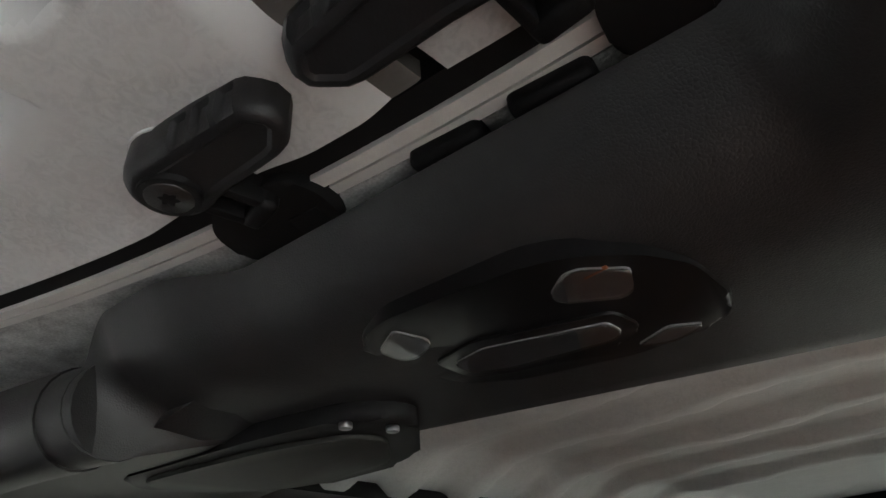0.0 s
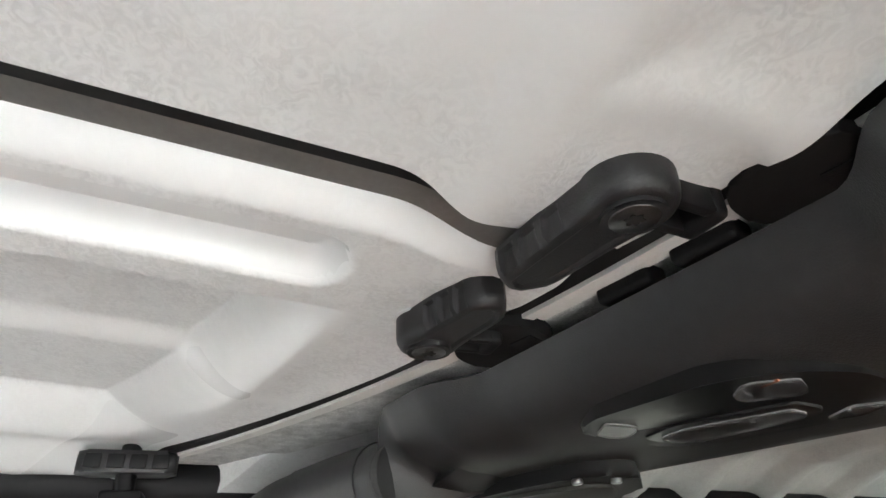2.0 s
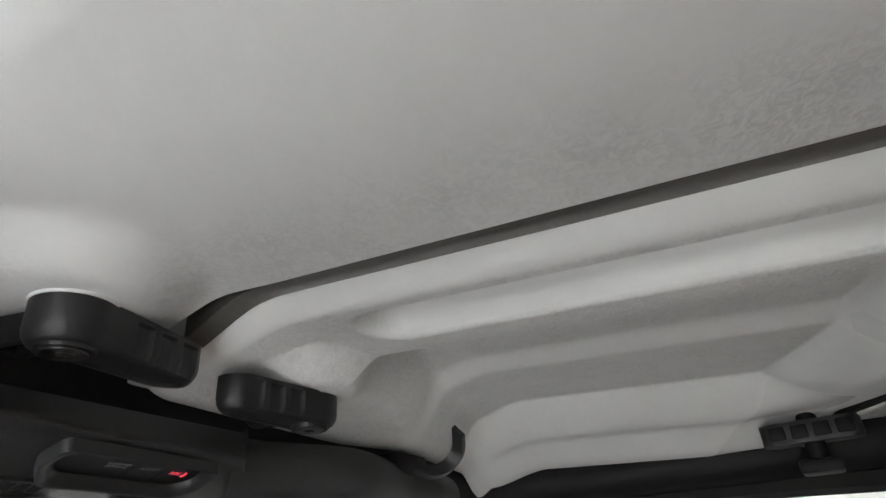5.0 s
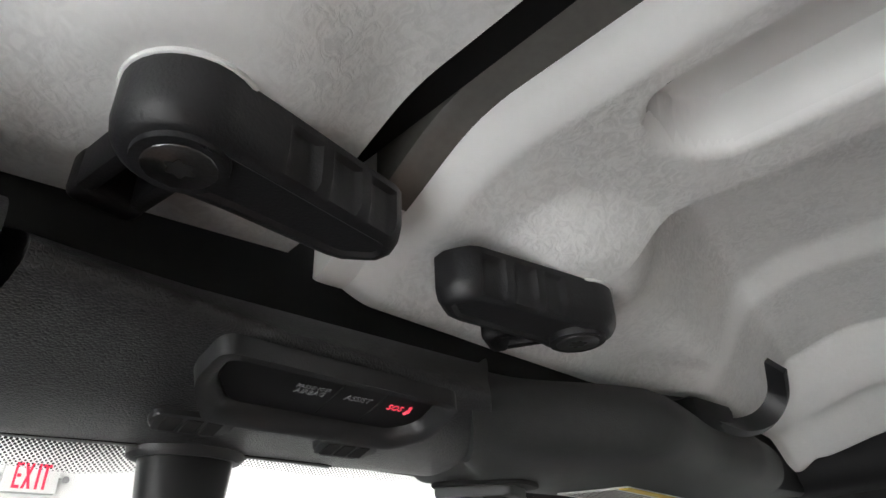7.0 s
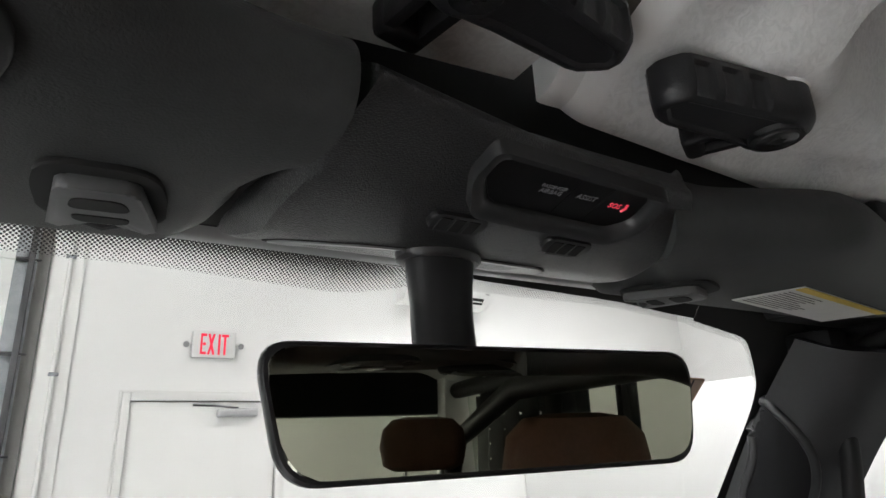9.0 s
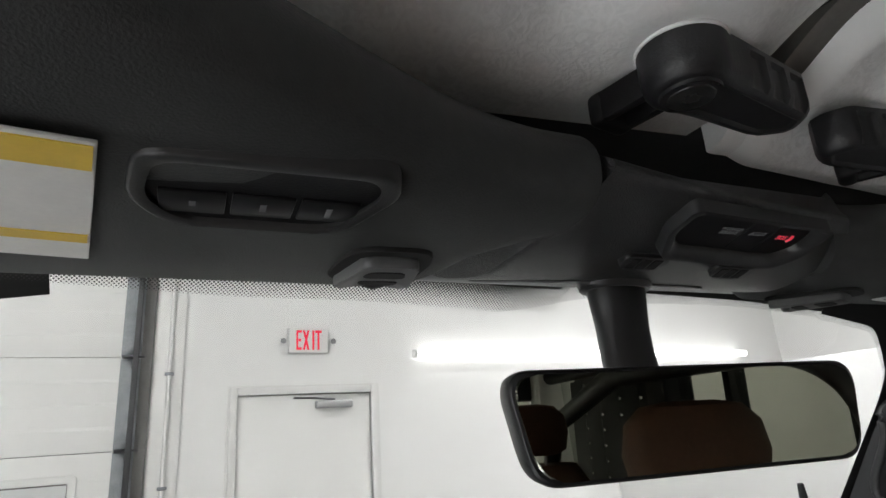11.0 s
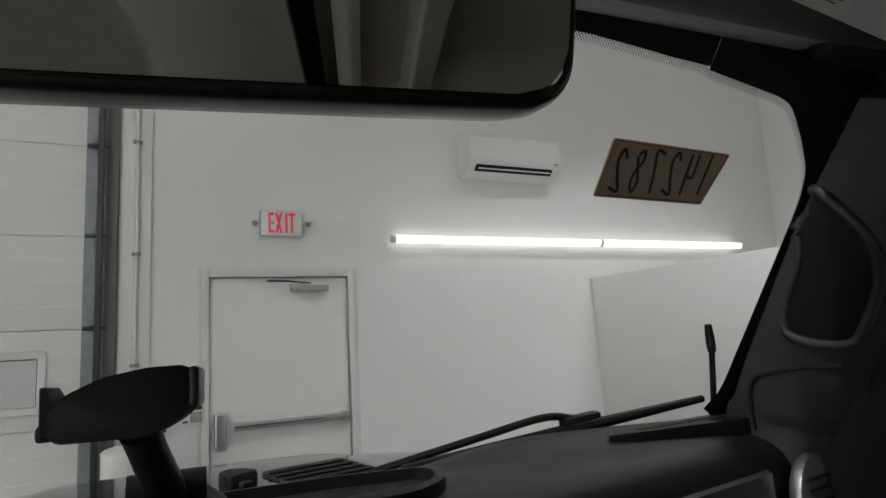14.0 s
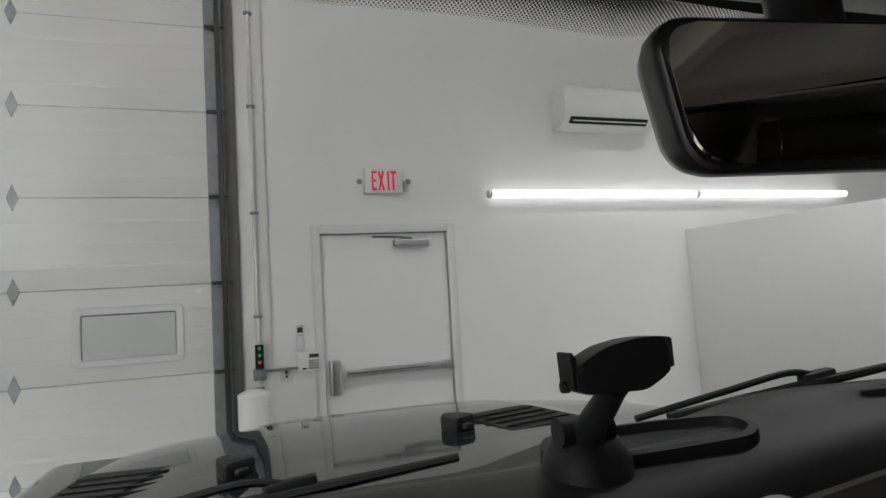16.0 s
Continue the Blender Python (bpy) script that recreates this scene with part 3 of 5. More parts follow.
tagged(post, "white plastic-sleeved bollard with domed cap on the floor", "bollard")


# housing and glowing diffuser for each added lamp, never in view
def unseen_ceiling_light(u, v):
    d = thing("unseen_ceiling_light", "added long white ceiling light with glowing diffuser, out of view", "ceiling light", ROOM @ pose(u, v, 0), "ceiling lights")
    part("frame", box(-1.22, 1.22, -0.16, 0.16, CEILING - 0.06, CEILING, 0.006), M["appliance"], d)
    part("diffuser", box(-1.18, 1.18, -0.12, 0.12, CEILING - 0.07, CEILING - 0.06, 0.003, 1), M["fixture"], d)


for lu, lv, watts in UNSEEN_LAMPS:
    unseen_ceiling_light(lu, lv)

# ---- the car: roof panels ----
def rear_edge(x):
    """Plan of the joint behind the two removable roof panels."""
    return -0.572 + 0.21 * x + 0.36 * x * x if x > -0.29 else -0.603


def front_edge(x):
    return 0.113 + (0.065 * min(x, 0.24) - 0.25 * max(x - 0.24, 0) if x > 0 else 0.08 * -x) + 0.4 * max(x - 0.33, 0)


def seam_x(y):
    return -0.034 + 0.012 * step(-0.44, -0.5, y)


def seam_d(y):
    """Edge of the driver's panel along the centre seal; it closes up to the other panel at both ends."""
    return seam_x(y) - 0.002 + 0.009 * step(-0.43, -0.475, y) + 0.009 * step(0.045, 0.09, y)


ROOF = 1.857


def roof_z(y):
    """The panels rise a little towards the windscreen."""
    return ROOF + 0.06 * (min(y, 0.1) + 0.46) if y > -0.5 else ROOF - 0.0024


def field(name, cols, rows_at, place, height, material, parent, raw=None):
    """A shell whose lower side follows a height."""
    bm = bmesh.new()
    rows = []
    for b in rows_at:
        row = []
        for a in cols:
            x, y = place(a, b)
            row.append(bm.verts.new((x, y, height(x, y))))
        rows.append(row)
    for r, s in zip(rows, rows[1:]):
        for i in range(len(cols) - 1):
            bm.faces.new((r[i], s[i], s[i + 1], r[i + 1]))
    rim = [v for v in rows[0]] + [r[-1] for r in rows[1:]] + rows[-1][-2::-1] + [r[0] for r in rows[-2:0:-1]]
    top = [bm.verts.new((v.co.x, v.co.y, ROOF + 0.085)) for v in rim]
    k = len(rim)
    for i in range(k):
        bm.faces.new((rim[i], top[i], top[(i + 1) % k], rim[(i + 1) % k]))
    bm.faces.new(top)
    ob = part(name, bm, material, parent, smooth=50)
    mask = ob.data.attributes.new("raw", "FLOAT", "POINT")
    mask.data.foreach_set("value", [raw(v.co.x, v.co.y) if raw else 0.8 for v in ob.data.vertices])
    return ob


PADS = [(-0.1, 0.044, 1.8662), (0.112, 0.058, 1.861), (-0.069, -0.528, 1.848), (0.111, -0.502, 1.856)]


def padded(x, y, z):
    """The moulding comes down to a level pad round each latch."""
    for px, py, pz in PADS:
        w = 1 - step(0.028, 0.07, math.hypot(x - px, y - py))
        z = z * (1 - w) + pz * w
    return z


def falling(a, b, x):
    """One before a, nought after b: a crisp crease above, a soft foot below."""
    t = min(max((x - a) / (b - a), 0), 1)
    return (1 - t) ** 2 * (1 + 0.25 * t)


def groove(s, y):
    """How far inside the long groove a place lies: nought at its rim, one under its ceiling."""
    run = max(-0.412 - y, y + 0.056, 0.0) * 1.2
    out = math.hypot(s - 0.0935, run)
    if s < 0.0935 and run == 0:
        return min(max((0.0302 - out) / 0.0016, 0), 1)
    away = math.atan2(run, s - 0.0935) / math.pi        # the near wall is steep, the far wall and the ends lean
    return falling(0.0195 + 0.008 * max(away * 2 - 1, 0), 0.0325 - 0.003 * away, out)


def passenger_height(x, y):
    s = x - seam_x(y)
    d = y - rear_edge(x)                      # distance ahead of the rear joint
    f = front_edge(x) - y                     # distance behind the front edge
    mid = step(0.05, 0.12, d) * step(0.03, 0.1, f)
    z = -0.002 + 0.0135 * falling(0.0365, 0.0565, s) * (0.35 + 0.65 * mid)      # the ledge along the seam
    z += 0.023 * groove(s, y)
    lip = 0.036 + 0.22 * max(x - 0.11, 0)     # front end of the wide recess
    d0 = max(0.115 - 0.17 * x, 0.028)         # foot of the bank at the rear of the recess
    d1 = d0 + 0.05 + 0.12 * max(x - 0.24, 0)
    rec = min(max((s - 0.1478) / 0.0017, 0), 1) * (1 - falling_up(d0, d1, d)) * (1 - step(lip - 0.042, lip, y))
    prof = 0.05 - 0.013 * step(0.306, 0.336, x) - 0.043 * (1 - falling(0.484, 0.54, x))
    z += rec * prof
    z -= 0.03 * step(0.54, 0.62, x)
    z -= 0.004 * (1 - step(0.0, 0.04, d)) + 0.024 * (1 - step(0.02, 0.12, f))
    return padded(x, y, roof_z(y) + z) - 0.014 * (1 - step(0.006, 0.032, f))


def falling_up(a, b, x):
    """The same bank seen from its foot at a to its crease at b."""
    return 1 - falling(-b, -a, -x)


def passenger_raw(x, y):
    """Where the passenger panel shows raw strands: the level bands between the ribs and round the latches."""
    s, d = x - seam_x(y), y - rear_edge(x)
    w = 0.15 + 0.85 * step(0.052, 0.057, s)
    w *= 1 - 0.95 * step(0.0, 0.15, groove(s, y))
    w *= 1 - 0.85 * math.exp(-((x - 0.322) / 0.014) ** 2)
    w *= 1 - 0.8 * step(0.48, 0.49, x)
    d0 = max(0.115 - 0.17 * x, 0.028)
    return w * (1 - 0.9 * step(d0 - 0.01, d0, d) * (1 - step(d0 + 0.04 + 0.12 * max(x - 0.24, 0), d0 + 0.055 + 0.12 * max(x - 0.24, 0), d)) * step(0.14, 0.15, s))


RIBS = ((-0.02, -0.474, -0.11, -0.476), (-0.11, -0.476, -0.4, -0.462), (-0.104, -0.49, -0.118, -0.6))


def off_ribs(x, y):
    near = 1.0
    for ax, ay, bx, by in RIBS:
        t = min(max(((x - ax) * (bx - ax) + (y - ay) * (by - ay)) / ((bx - ax) ** 2 + (by - ay) ** 2), 0), 1)
        near = min(near, math.hypot(x - ax - t * (bx - ax), y - ay - t * (by - ay)))
    return near


def smoother(a, b, x):
    t = min(max((x - a) / (b - a), 0), 1)
    return t * t * t * (t * (6 * t - 15) + 10)


def driver_height(x, y):
    s = seam_d(y) - x
    d, f = y - rear_edge(x), front_edge(x) - y
    ends = smoother(0.1, 0.25, d) * smoother(0.08, 0.2, f)
    z = (0.03 * (max(min(s, 0.16) - 0.02, 0) / 0.14) ** 2.5 + 0.034 * smoother(0.158, 0.192, s)) * ends
    z -= 0.0075 * math.exp(-(off_ribs(x, y) / 0.024) ** 2)        # soft ribs round the rear latch
    z -= 0.004 * (1 - step(0.0, 0.04, d)) + 0.001 * (1 - step(0.0, 0.02, s)) * step(0.1, 0.16, d) * step(0.1, 0.16, f)
    z -= 0.02 * step(0.53, 0.62, -x) + 0.024 * (1 - step(0.02, 0.12, f))
    return padded(x, y, roof_z(y) + z)


def driver_raw(x, y):
    s, d, f = seam_d(y) - x, y - rear_edge(x), front_edge(x) - y
    rim = max(1 - step(0.03, 0.08, s), 1 - step(0.06, 0.12, f), 1 - step(0.1, 0.14, d), step(0.175, 0.2, s))
    return (0.12 + 0.88 * rim) * (1 - 0.85 * math.exp(-(off_ribs(x, y) / 0.016) ** 2))


def lin(a, b, n):
    return [a + (b - a) * i / n for i in range(n + 1)]


def panel_place(sign, edge):
    def place(s, b):
        y0 = -0.58 + 0.7 * b
        for _ in range(3):
            x = edge(y0) + sign * s
            y0 = rear_edge(x) + 0.012 + b * (front_edge(x) - rear_edge(x) - 0.012)
        return x, y0
    return place


p_panel = thing("roof_panel", "ribbed white fibreglass removable roof panel above the passenger", "roof panel", group="removable roof panels")
cols = lin(0.0365, 0.0575, 18) + lin(0.0595, 0.0625, 2) + lin(0.0633, 0.0649, 3) + lin(0.0665, 0.107, 18) + lin(0.109, 0.13, 18) + lin(0.133, 0.146, 6) + lin(0.1478, 0.1495, 3) + lin(0.152, 0.482, 86) + lin(0.484, 0.545, 22) + lin(0.552, 0.662, 22)
field("shell", cols, lin(0, 1, 230), panel_place(1, seam_x), passenger_height, M["fiberglass"], p_panel, passenger_raw)
ledge = []
for b in lin(0, 1, 120):
    pts = [panel_place(1, seam_x)(a, b) for a in (0.0205, 0.0228, 0.027, 0.032, 0.0368)]
    row = [(x, y, passenger_height(x, y) + dz) for (x, y), dz in zip(pts, (0.0012, 0.0003, 0.0, 0.0, 0.0002))]
    ledge.append(row + [(row[-1][0], row[-1][1], ROOF + 0.08), (row[0][0], row[0][1], ROOF + 0.08)])
low = [row for row in ledge if row[0][1] < 0.064]
part("weather_strip", loft(low, closed=True, caps=True), M["strip"], p_panel, "dark grey weather strip along the panel's edge")
part("front_corner", loft(ledge[len(low) - 1:], closed=True, caps=True), M["fiberglass"], p_panel)
d_panel = thing("roof_panel", "smooth white fibreglass removable roof panel above the driver", "roof panel", group="removable roof panels")
field("shell", lin(0, 0.58, 150), lin(0, 1, 150), panel_place(-1, seam_d), driver_height, M["fiberglass"], d_panel, driver_raw)
seal = [[(seam_x(y) - 0.012, y, roof_z(y) + 0.011), (seam_x(y) + 0.004, y, roof_z(y) + 0.011), (seam_x(y) + 0.0203, y, roof_z(y) + 0.0118), (seam_x(y) + 0.0203, y, ROOF + 0.07),
         (seam_x(y) - 0.012, y, ROOF + 0.07)] for y in lin(-0.6, 0.107, 70)]
part("centre_seal", loft(seal, closed=True, caps=True), M["rubber"], d_panel, "black rubber seal between the panels")


# the fixed hardtop behind, its flange and the black seal of the joint
hardtop = thing("hardtop", "white fibreglass hardtop over the rear of the car", "hardtop")


def strip(name, dy0, dy1, z0, z1, material, label="", bend=0.0):
    secs = []
    for x in lin(-0.64, 0.62, 60):
        y = rear_edge(x)
        secs.append([(x, y + dy0, z0), (x, y + dy1, z0 + bend), (x, y + dy1, z1), (x, y + dy0, z1)])
    return part(name, loft(secs, closed=True, caps=True), material, hardtop, label)


strip("joint_seal", -0.004, 0.011, ROOF - 0.003, ROOF + 0.05, M["rubber"], "black rubber joint seal")
strip("flange", -0.013, -0.0045, ROOF - 0.006, ROOF + 0.05, M["seal_white"], "pale painted flange lip")
strip("flange", -0.0235, -0.0165, ROOF - 0.004, ROOF + 0.05, M["seal_white"], "pale painted flange lip")
strip("flange_groove", -0.0275, -0.004, ROOF + 0.003, ROOF + 0.05, M["jamb"])
strip("flange_web", -0.12, -0.027, ROOF - 0.001, ROOF + 0.05, M["speckle"], "raw speckled fibreglass web")


def rear_height(x, y):
    t = (y + 0.68) / -1.5
    z = 0.03 * step(0.0, 0.08, t)
    for c in (0.09, 0.165, 0.24, 0.33, 0.45, 0.57, 0.7):
        z -= 0.02 * step(c - 0.024, c - 0.014, t) * (1 - step(c + 0.012, c + 0.026, t)) * (0.75 + 0.25 * step(-0.5, 0.5, math.sin(x * 19 + c * 9)))
    return ROOF + 0.005 + z - 0.05 * step(0.5, 0.66, abs(x))


def rear_roof(x, b):
    y0 = rear_edge(x) - 0.1
    return (x, y0 + b * (-2.35 - y0))


field("roof_skin", lin(-0.66, 0.66, 90), lin(0, 1, 120), rear_roof, rear_height, M["fiberglass"], hardtop)
# added box shuts out ceiling light through the gap above the header
header_block = box(-0.64, 0.62, 0.1385, 0.3, 1.8665, 1.93, 0.004)
part("front_filler", header_block, M["rubber"], hardtop, "added black block keeping light out over the windscreen header")
# added filler, black as the shaded gap between console and panels
part("front_filler", box(-0.6, 0.46, 0.127, 0.138, 1.84, 1.89, 0.003), M["rubber"], hardtop, "added black filler for the dark gap behind the windscreen header")


# ---- latches of the roof panels ----
def inset(points, by):
    """The outline drawn in by a distance; points run counter-clockwise."""
    out, k = [], len(points)
    for i in range(k):
        p, a, b = Vector(points[i]), Vector(points[i - 1]), Vector(points[(i + 1) % k])
        d = (b - a).normalized()
        q = p + Vector((-d.y, d.x)) * by
        out.append((q.x, q.y))
    return out


def lever_outline(reach, notch):
    """Round hub at the origin, straight bar along +x, chamfered tip; shallow finger notches on the +y flank."""
    pts = [(0.0215 * math.cos(radians(a)), 0.0215 * math.sin(radians(a))) for a in range(66, 295, 12)]
    pts += [(0.024, -0.0182), (0.042, -0.0178), (reach - 0.021, -0.0172), (reach - 0.013, -0.0152), (reach - 0.004, -0.0078), (reach - 0.0005, -0.0035), (reach, 0.004), (reach - 0.003, 0.0095), (reach - 0.0075, 0.0148)]
    x1, x0, n = reach - 0.012, 0.02, 36
    for i in range(n + 1):
        t = i / n
        u = (t * 3.0) % 1.0
        dip = notch * step(0.0, 0.12, u) * (1 - step(0.62, 0.74, u)) if t < 0.99 else 0.0
        pts.append((x1 + (x0 - x1) * t, 0.0165 + 0.0028 * t - dip))
    return pts


def panel_latch(x, y, z, turn, flip, top, reach):
    """A moulded lever turning on one large screw, with its hook arm. The lever points along +x before it is turned."""
    g = thing("roof_latch", "charcoal moulded roof panel latch lever with torx screw", "latch", pose(x, y, z + 0.0195, 0, 0, turn), "roof panel latches")
    plain, cut = lever_outline(reach, 0.0), lever_outline(reach, 0.0024)
    layers = [(plain, 0.0, top), (plain, 0.0, top - 0.003), (cut, 0.0, top - 0.0045), (cut, 0.0, -0.0085), (cut, 0.0007, -0.0125), (plain, 0.0028, -0.0158), (plain, 0.005, -0.0172), (plain, 0.0072, -0.0172), (plain, 0.0092, -0.0158)]
    secs = []
    for pts, by, zz in layers:
        ring = [(px, py * flip, zz) for px, py in inset(pts, by)]
        secs.append(ring if flip > 0 else ring[::-1])
    lever = part("lever", loft(secs, closed=True, caps=True), M["handle"], g, "", 34)
    part("collar", sweep([(0, 0, -0.0155), (0, 0, -0.0192), (0, 0, -0.0196), (0, 0, -0.0186)], [0.0148, 0.0144, 0.0136, 0.0122], 32, up=(0, 1, 0)), M["handle"], lever)
    screw = part("screw", disc(0.0113, -0.0199, -0.0165, 36, 0.0007), M["screw"], lever, "dark steel torx screw head")
    star = []
    for i in range(24):
        r = 0.0041 + 0.0009 * math.cos(6 * 2 * math.pi * i / 24)
        star.append((r * math.cos(2 * math.pi * i / 24), r * math.sin(2 * math.pi * i / 24)))
    part("socket", prism(star, -0.0201, -0.0197), M["void"], screw)
    return g


def latch_arm(g, length, turn, top):
    """The slotted arm that reaches from the lever's pivot to the frame, turned from the lever's own frame."""
    m = pose(0, 0, 0, 0, 0, turn)
    part("prong", box(-0.012, -0.0055, -0.004, length, -0.013, 0.004, 0.002, 2, m=m), M["plastic"], g)
    part("prong", box(0.0055, 0.012, -0.004, length, -0.013, 0.004, 0.002, 2, m=m), M["plastic"], g)
    part("cross_piece", box(-0.0125, 0.0125, length - 0.008, length + 0.004, -0.014, 0.005, 0.004, 3, m=m), M["plastic"], g)
    part("boss", disc(0.0225, top - 0.001, top + 0.002, 32, 0.001), M["fiberglass"], g, "round white boss on the panel")


def placed_latch(x, y, z, turn, flip, arm, arm_turn, top, reach):
    latch_arm(panel_latch(x, y, z, turn, flip, top, reach), arm, arm_turn - turn, top)


placed_latch(-0.1, 0.044, 1.839, 9, -1, 0.048, 12, 0.007, 0.09)
placed_latch(0.112, 0.058, 1.834, 175, 1, 0.045, 30, 0.007, 0.089)
placed_latch(-0.069, -0.528, 1.829, 10, 1, 0.044, 184, 0.001, 0.086)
placed_latch(0.111, -0.502, 1.832, 192, -1, 0.045, 176, 0.004, 0.076)


def base_plate(x, y, turn, half, label):
    b = thing("latch_bracket", label, "bracket", pose(x, y, 1.85, 8, 0, turn))
    part("plate", prism(rounded([(-half, -0.024), (half, -0.024), (half, 0.008), (half * 0.6, 0.022), (-half * 0.7, 0.022), (-half, 0.006)], 0.014, 5), -0.006, 0.006, 0.003, 2), M["rubber"], b)
    part("cast_print", box(-half * 0.8, -half * 0.25, -0.016, -0.003, -0.0068, -0.0058), M["plastic"], b)
    return b


base_plate(-0.1, -0.596, 14, 0.03, "black moulded bracket that takes the driver latch")
base_plate(0.116, -0.556, 16, 0.036, "black moulded bracket that takes the passenger latch")
for bx, by in ((0.02, -0.598), (-0.035, -0.608)):
    tagged(finish("trim_block", box(-0.02, 0.02, -0.01, 0.01, -0.006, 0.008, 0.004, 3), M["plastic"]), "black plastic filler block behind the pad", "block").matrix_world = pose(bx, by, 1.85, 0, 0, 14)

knob = thing("side_knob", "ribbed black turning knob on the roof side rail", "knob", pose(0.556, -0.306, 1.842, 0, 0, -4))
part("grip", prism(rounded([(-0.016, -0.052), (0.018, -0.052), (0.022, 0.052), (-0.016, 0.052)], 0.012), -0.012, 0.012, 0.005), M["handle"], knob)
for k in range(4):
    part("grip_pad", box(-0.0185, -0.015, -0.044 + 0.023 * k, -0.026 + 0.023 * k, -0.008, 0.008, 0.002, 2), M["plastic"], knob)
part("stem", sweep([(0.004, 0, -0.034), (0.004, 0, 0.03)], 0.011, 16), M["plastic"], knob)
part("foot", box(-0.014, 0.03, -0.022, 0.022, -0.045, -0.03, 0.004), M["plastic"], knob)

strap = thing("corner_hook", "curved black plastic hook lever at the header corner", "hook")
hp = spline([(0.33, 0.098, 1.832), (0.362, 0.092, 1.829), (0.386, 0.08, 1.836), (0.39, 0.065, 1.852), (0.371, 0.053, 1.871)], 6)
rows = []
for i, p in enumerate(hp):
    d = (hp[min(i + 1, len(hp) - 1)] - hp[max(i - 1, 0)]).normalized()
    wide = Vector((0.35, -0.6, -0.7)).normalized() * 0.008
    thin = d.cross(wide).normalized() * 0.0032
    rows.append([p + wide + thin, p + wide - thin, p - wide - thin, p - wide + thin])
part("blade", loft(rows, closed=True, caps=True), M["handle"], strap)
part("base", box(0.3, 0.365, 0.092, 0.125, 1.822, 1.847, 0.006), M["plastic"], strap)


# ---- the padded cross bar behind the front seats ----
bar = thing("cross_bar", "black grained vinyl padded roll bar behind the front seats", "roll bar")


def bar_front(x):
    return -0.592 + 0.19 * x + 0.026 * step(0.16, 0.212, x) + 0.044 * step(-0.1, -0.152, x)


def bar_rear(x):
    return -0.815 + 0.39 * max(x, -0.12) + 0.19 * min(x + 0.12, 0)


PAD_END = 0.262
secs = []
for x in lin(-0.62, -0.18, 12) + lin(-0.17, -0.09, 12) + lin(-0.07, 0.15, 8) + lin(0.158, PAD_END, 14):
    yf, yr = bar_front(x), bar_rear(x)
    row = [(x, yf - 0.07, 1.85), (x, yf - 0.04, 1.848), (x, yf - 0.012, 1.846), (x, yf - 0.002, 1.841)]
    for i in range(1, 15):
        s = i / 14
        row.append((x, yf + (yr - yf) * s, 1.836 - 0.0525 * (1 - (1 - s) ** 7)))
    row += [(x, yr - 0.004, 1.786), (x, yr - 0.004, 1.8), (x, yr + 0.006, 1.83)]
    secs.append(row)
ring_at, ring_r = Vector((0.292, -0.546, 1.79)), 0.0335
last = secs[-1]
my, mz = sum(p[1] for p in last) / len(last), sum(p[2] for p in last) / len(last)
for k in range(1, 9):                              # the pad's end closes round the side tube
    t = k / 8
    w = (1 - math.cos(math.pi / 2 * t)) ** 1.3
    x = PAD_END + (ring_at.x - 0.006 - PAD_END) * math.sin(math.pi / 2 * t)
    row = []
    for p in last:
        a = math.atan2(p[2] - mz, (p[1] - my) * 0.45)
        cy, cz = ring_at.y + ring_r * math.cos(a), ring_at.z + ring_r * math.sin(a)
        row.append((x, p[1] + (cy - p[1]) * w, p[2] + (cz - p[2]) * w))
    secs.append(row)
part("pad", loft(secs, closed=True, caps=True), M["vinyl"], bar)
tube = spline([(0.29, -0.547, 1.79), (0.34, -0.527, 1.79), (0.4, -0.503, 1.788), (0.5, -0.465, 1.78), (0.58, -0.443, 1.748), (0.63, -0.425, 1.67), (0.66, -0.42, 1.5), (0.68, -0.42, 1.1)], 8)
part("side_tube", sweep(tube, 0.033, 24), M["vinyl"], bar)
part("sleeve", sweep(tube[5:20], 0.0345, 24), M["vinyl"], bar)
tube_d = [Vector((-p.x - 0.02, -0.66 + (p.y + 0.5) * 0.3, p.z)) for p in tube]
part("side_tube", sweep(tube_d[18:], 0.038, 20), M["vinyl"], bar)

dome = thing("dome_lamp", "dark overhead dome lamp unit with four clear lenses", "dome lamp")


def slab(name, pts, z0, z1, r, bevel, material, parent, label="", seg=2):
    return part(name, prism(rounded(pts, r), z0, z1, bevel, seg), material, parent, label)


dome.matrix_world = Matrix.Translation((0, -0.74, 1.778)) @ pose(0, 0, 0, 5.5) @ Matrix.Translation((0, 0.74, -1.781))
hull = [(0.1147, -0.6112), (0.0884, -0.6065), (0.0103, -0.6215), (-0.0105, -0.6305), (-0.0333, -0.6518), (-0.0445, -0.6747), (-0.043, -0.7145), (-0.0275, -0.7315), (0.0214, -0.7305), (0.0854, -0.711), (0.1195, -0.687), (0.12, -0.6596), (0.1265, -0.6258)]
case = slab("case", hull[::-1], 1.7802, 1.8, 0.008, 0.0035, M["smooth"], dome, "", 3)
lens_sets = [[(0.0955, -0.6627), (0.0722, -0.661), (0.0092, -0.6858), (0.009, -0.6985), (0.0179, -0.7025), (0.0764, -0.6887), (0.0952, -0.6783)],
             [(0.1144, -0.6244), (0.0917, -0.616), (0.0862, -0.6337), (0.0887, -0.6401), (0.1051, -0.6443), (0.1137, -0.641)],
             [(0.0136, -0.6475), (-0.0008, -0.6386), (-0.0085, -0.6401), (-0.0248, -0.6557), (-0.0171, -0.6696), (-0.0099, -0.6737), (0.0141, -0.6563)],
             [(0.0147, -0.7199), (-0.0074, -0.7132), (-0.0219, -0.7234), (-0.0017, -0.7287)]]
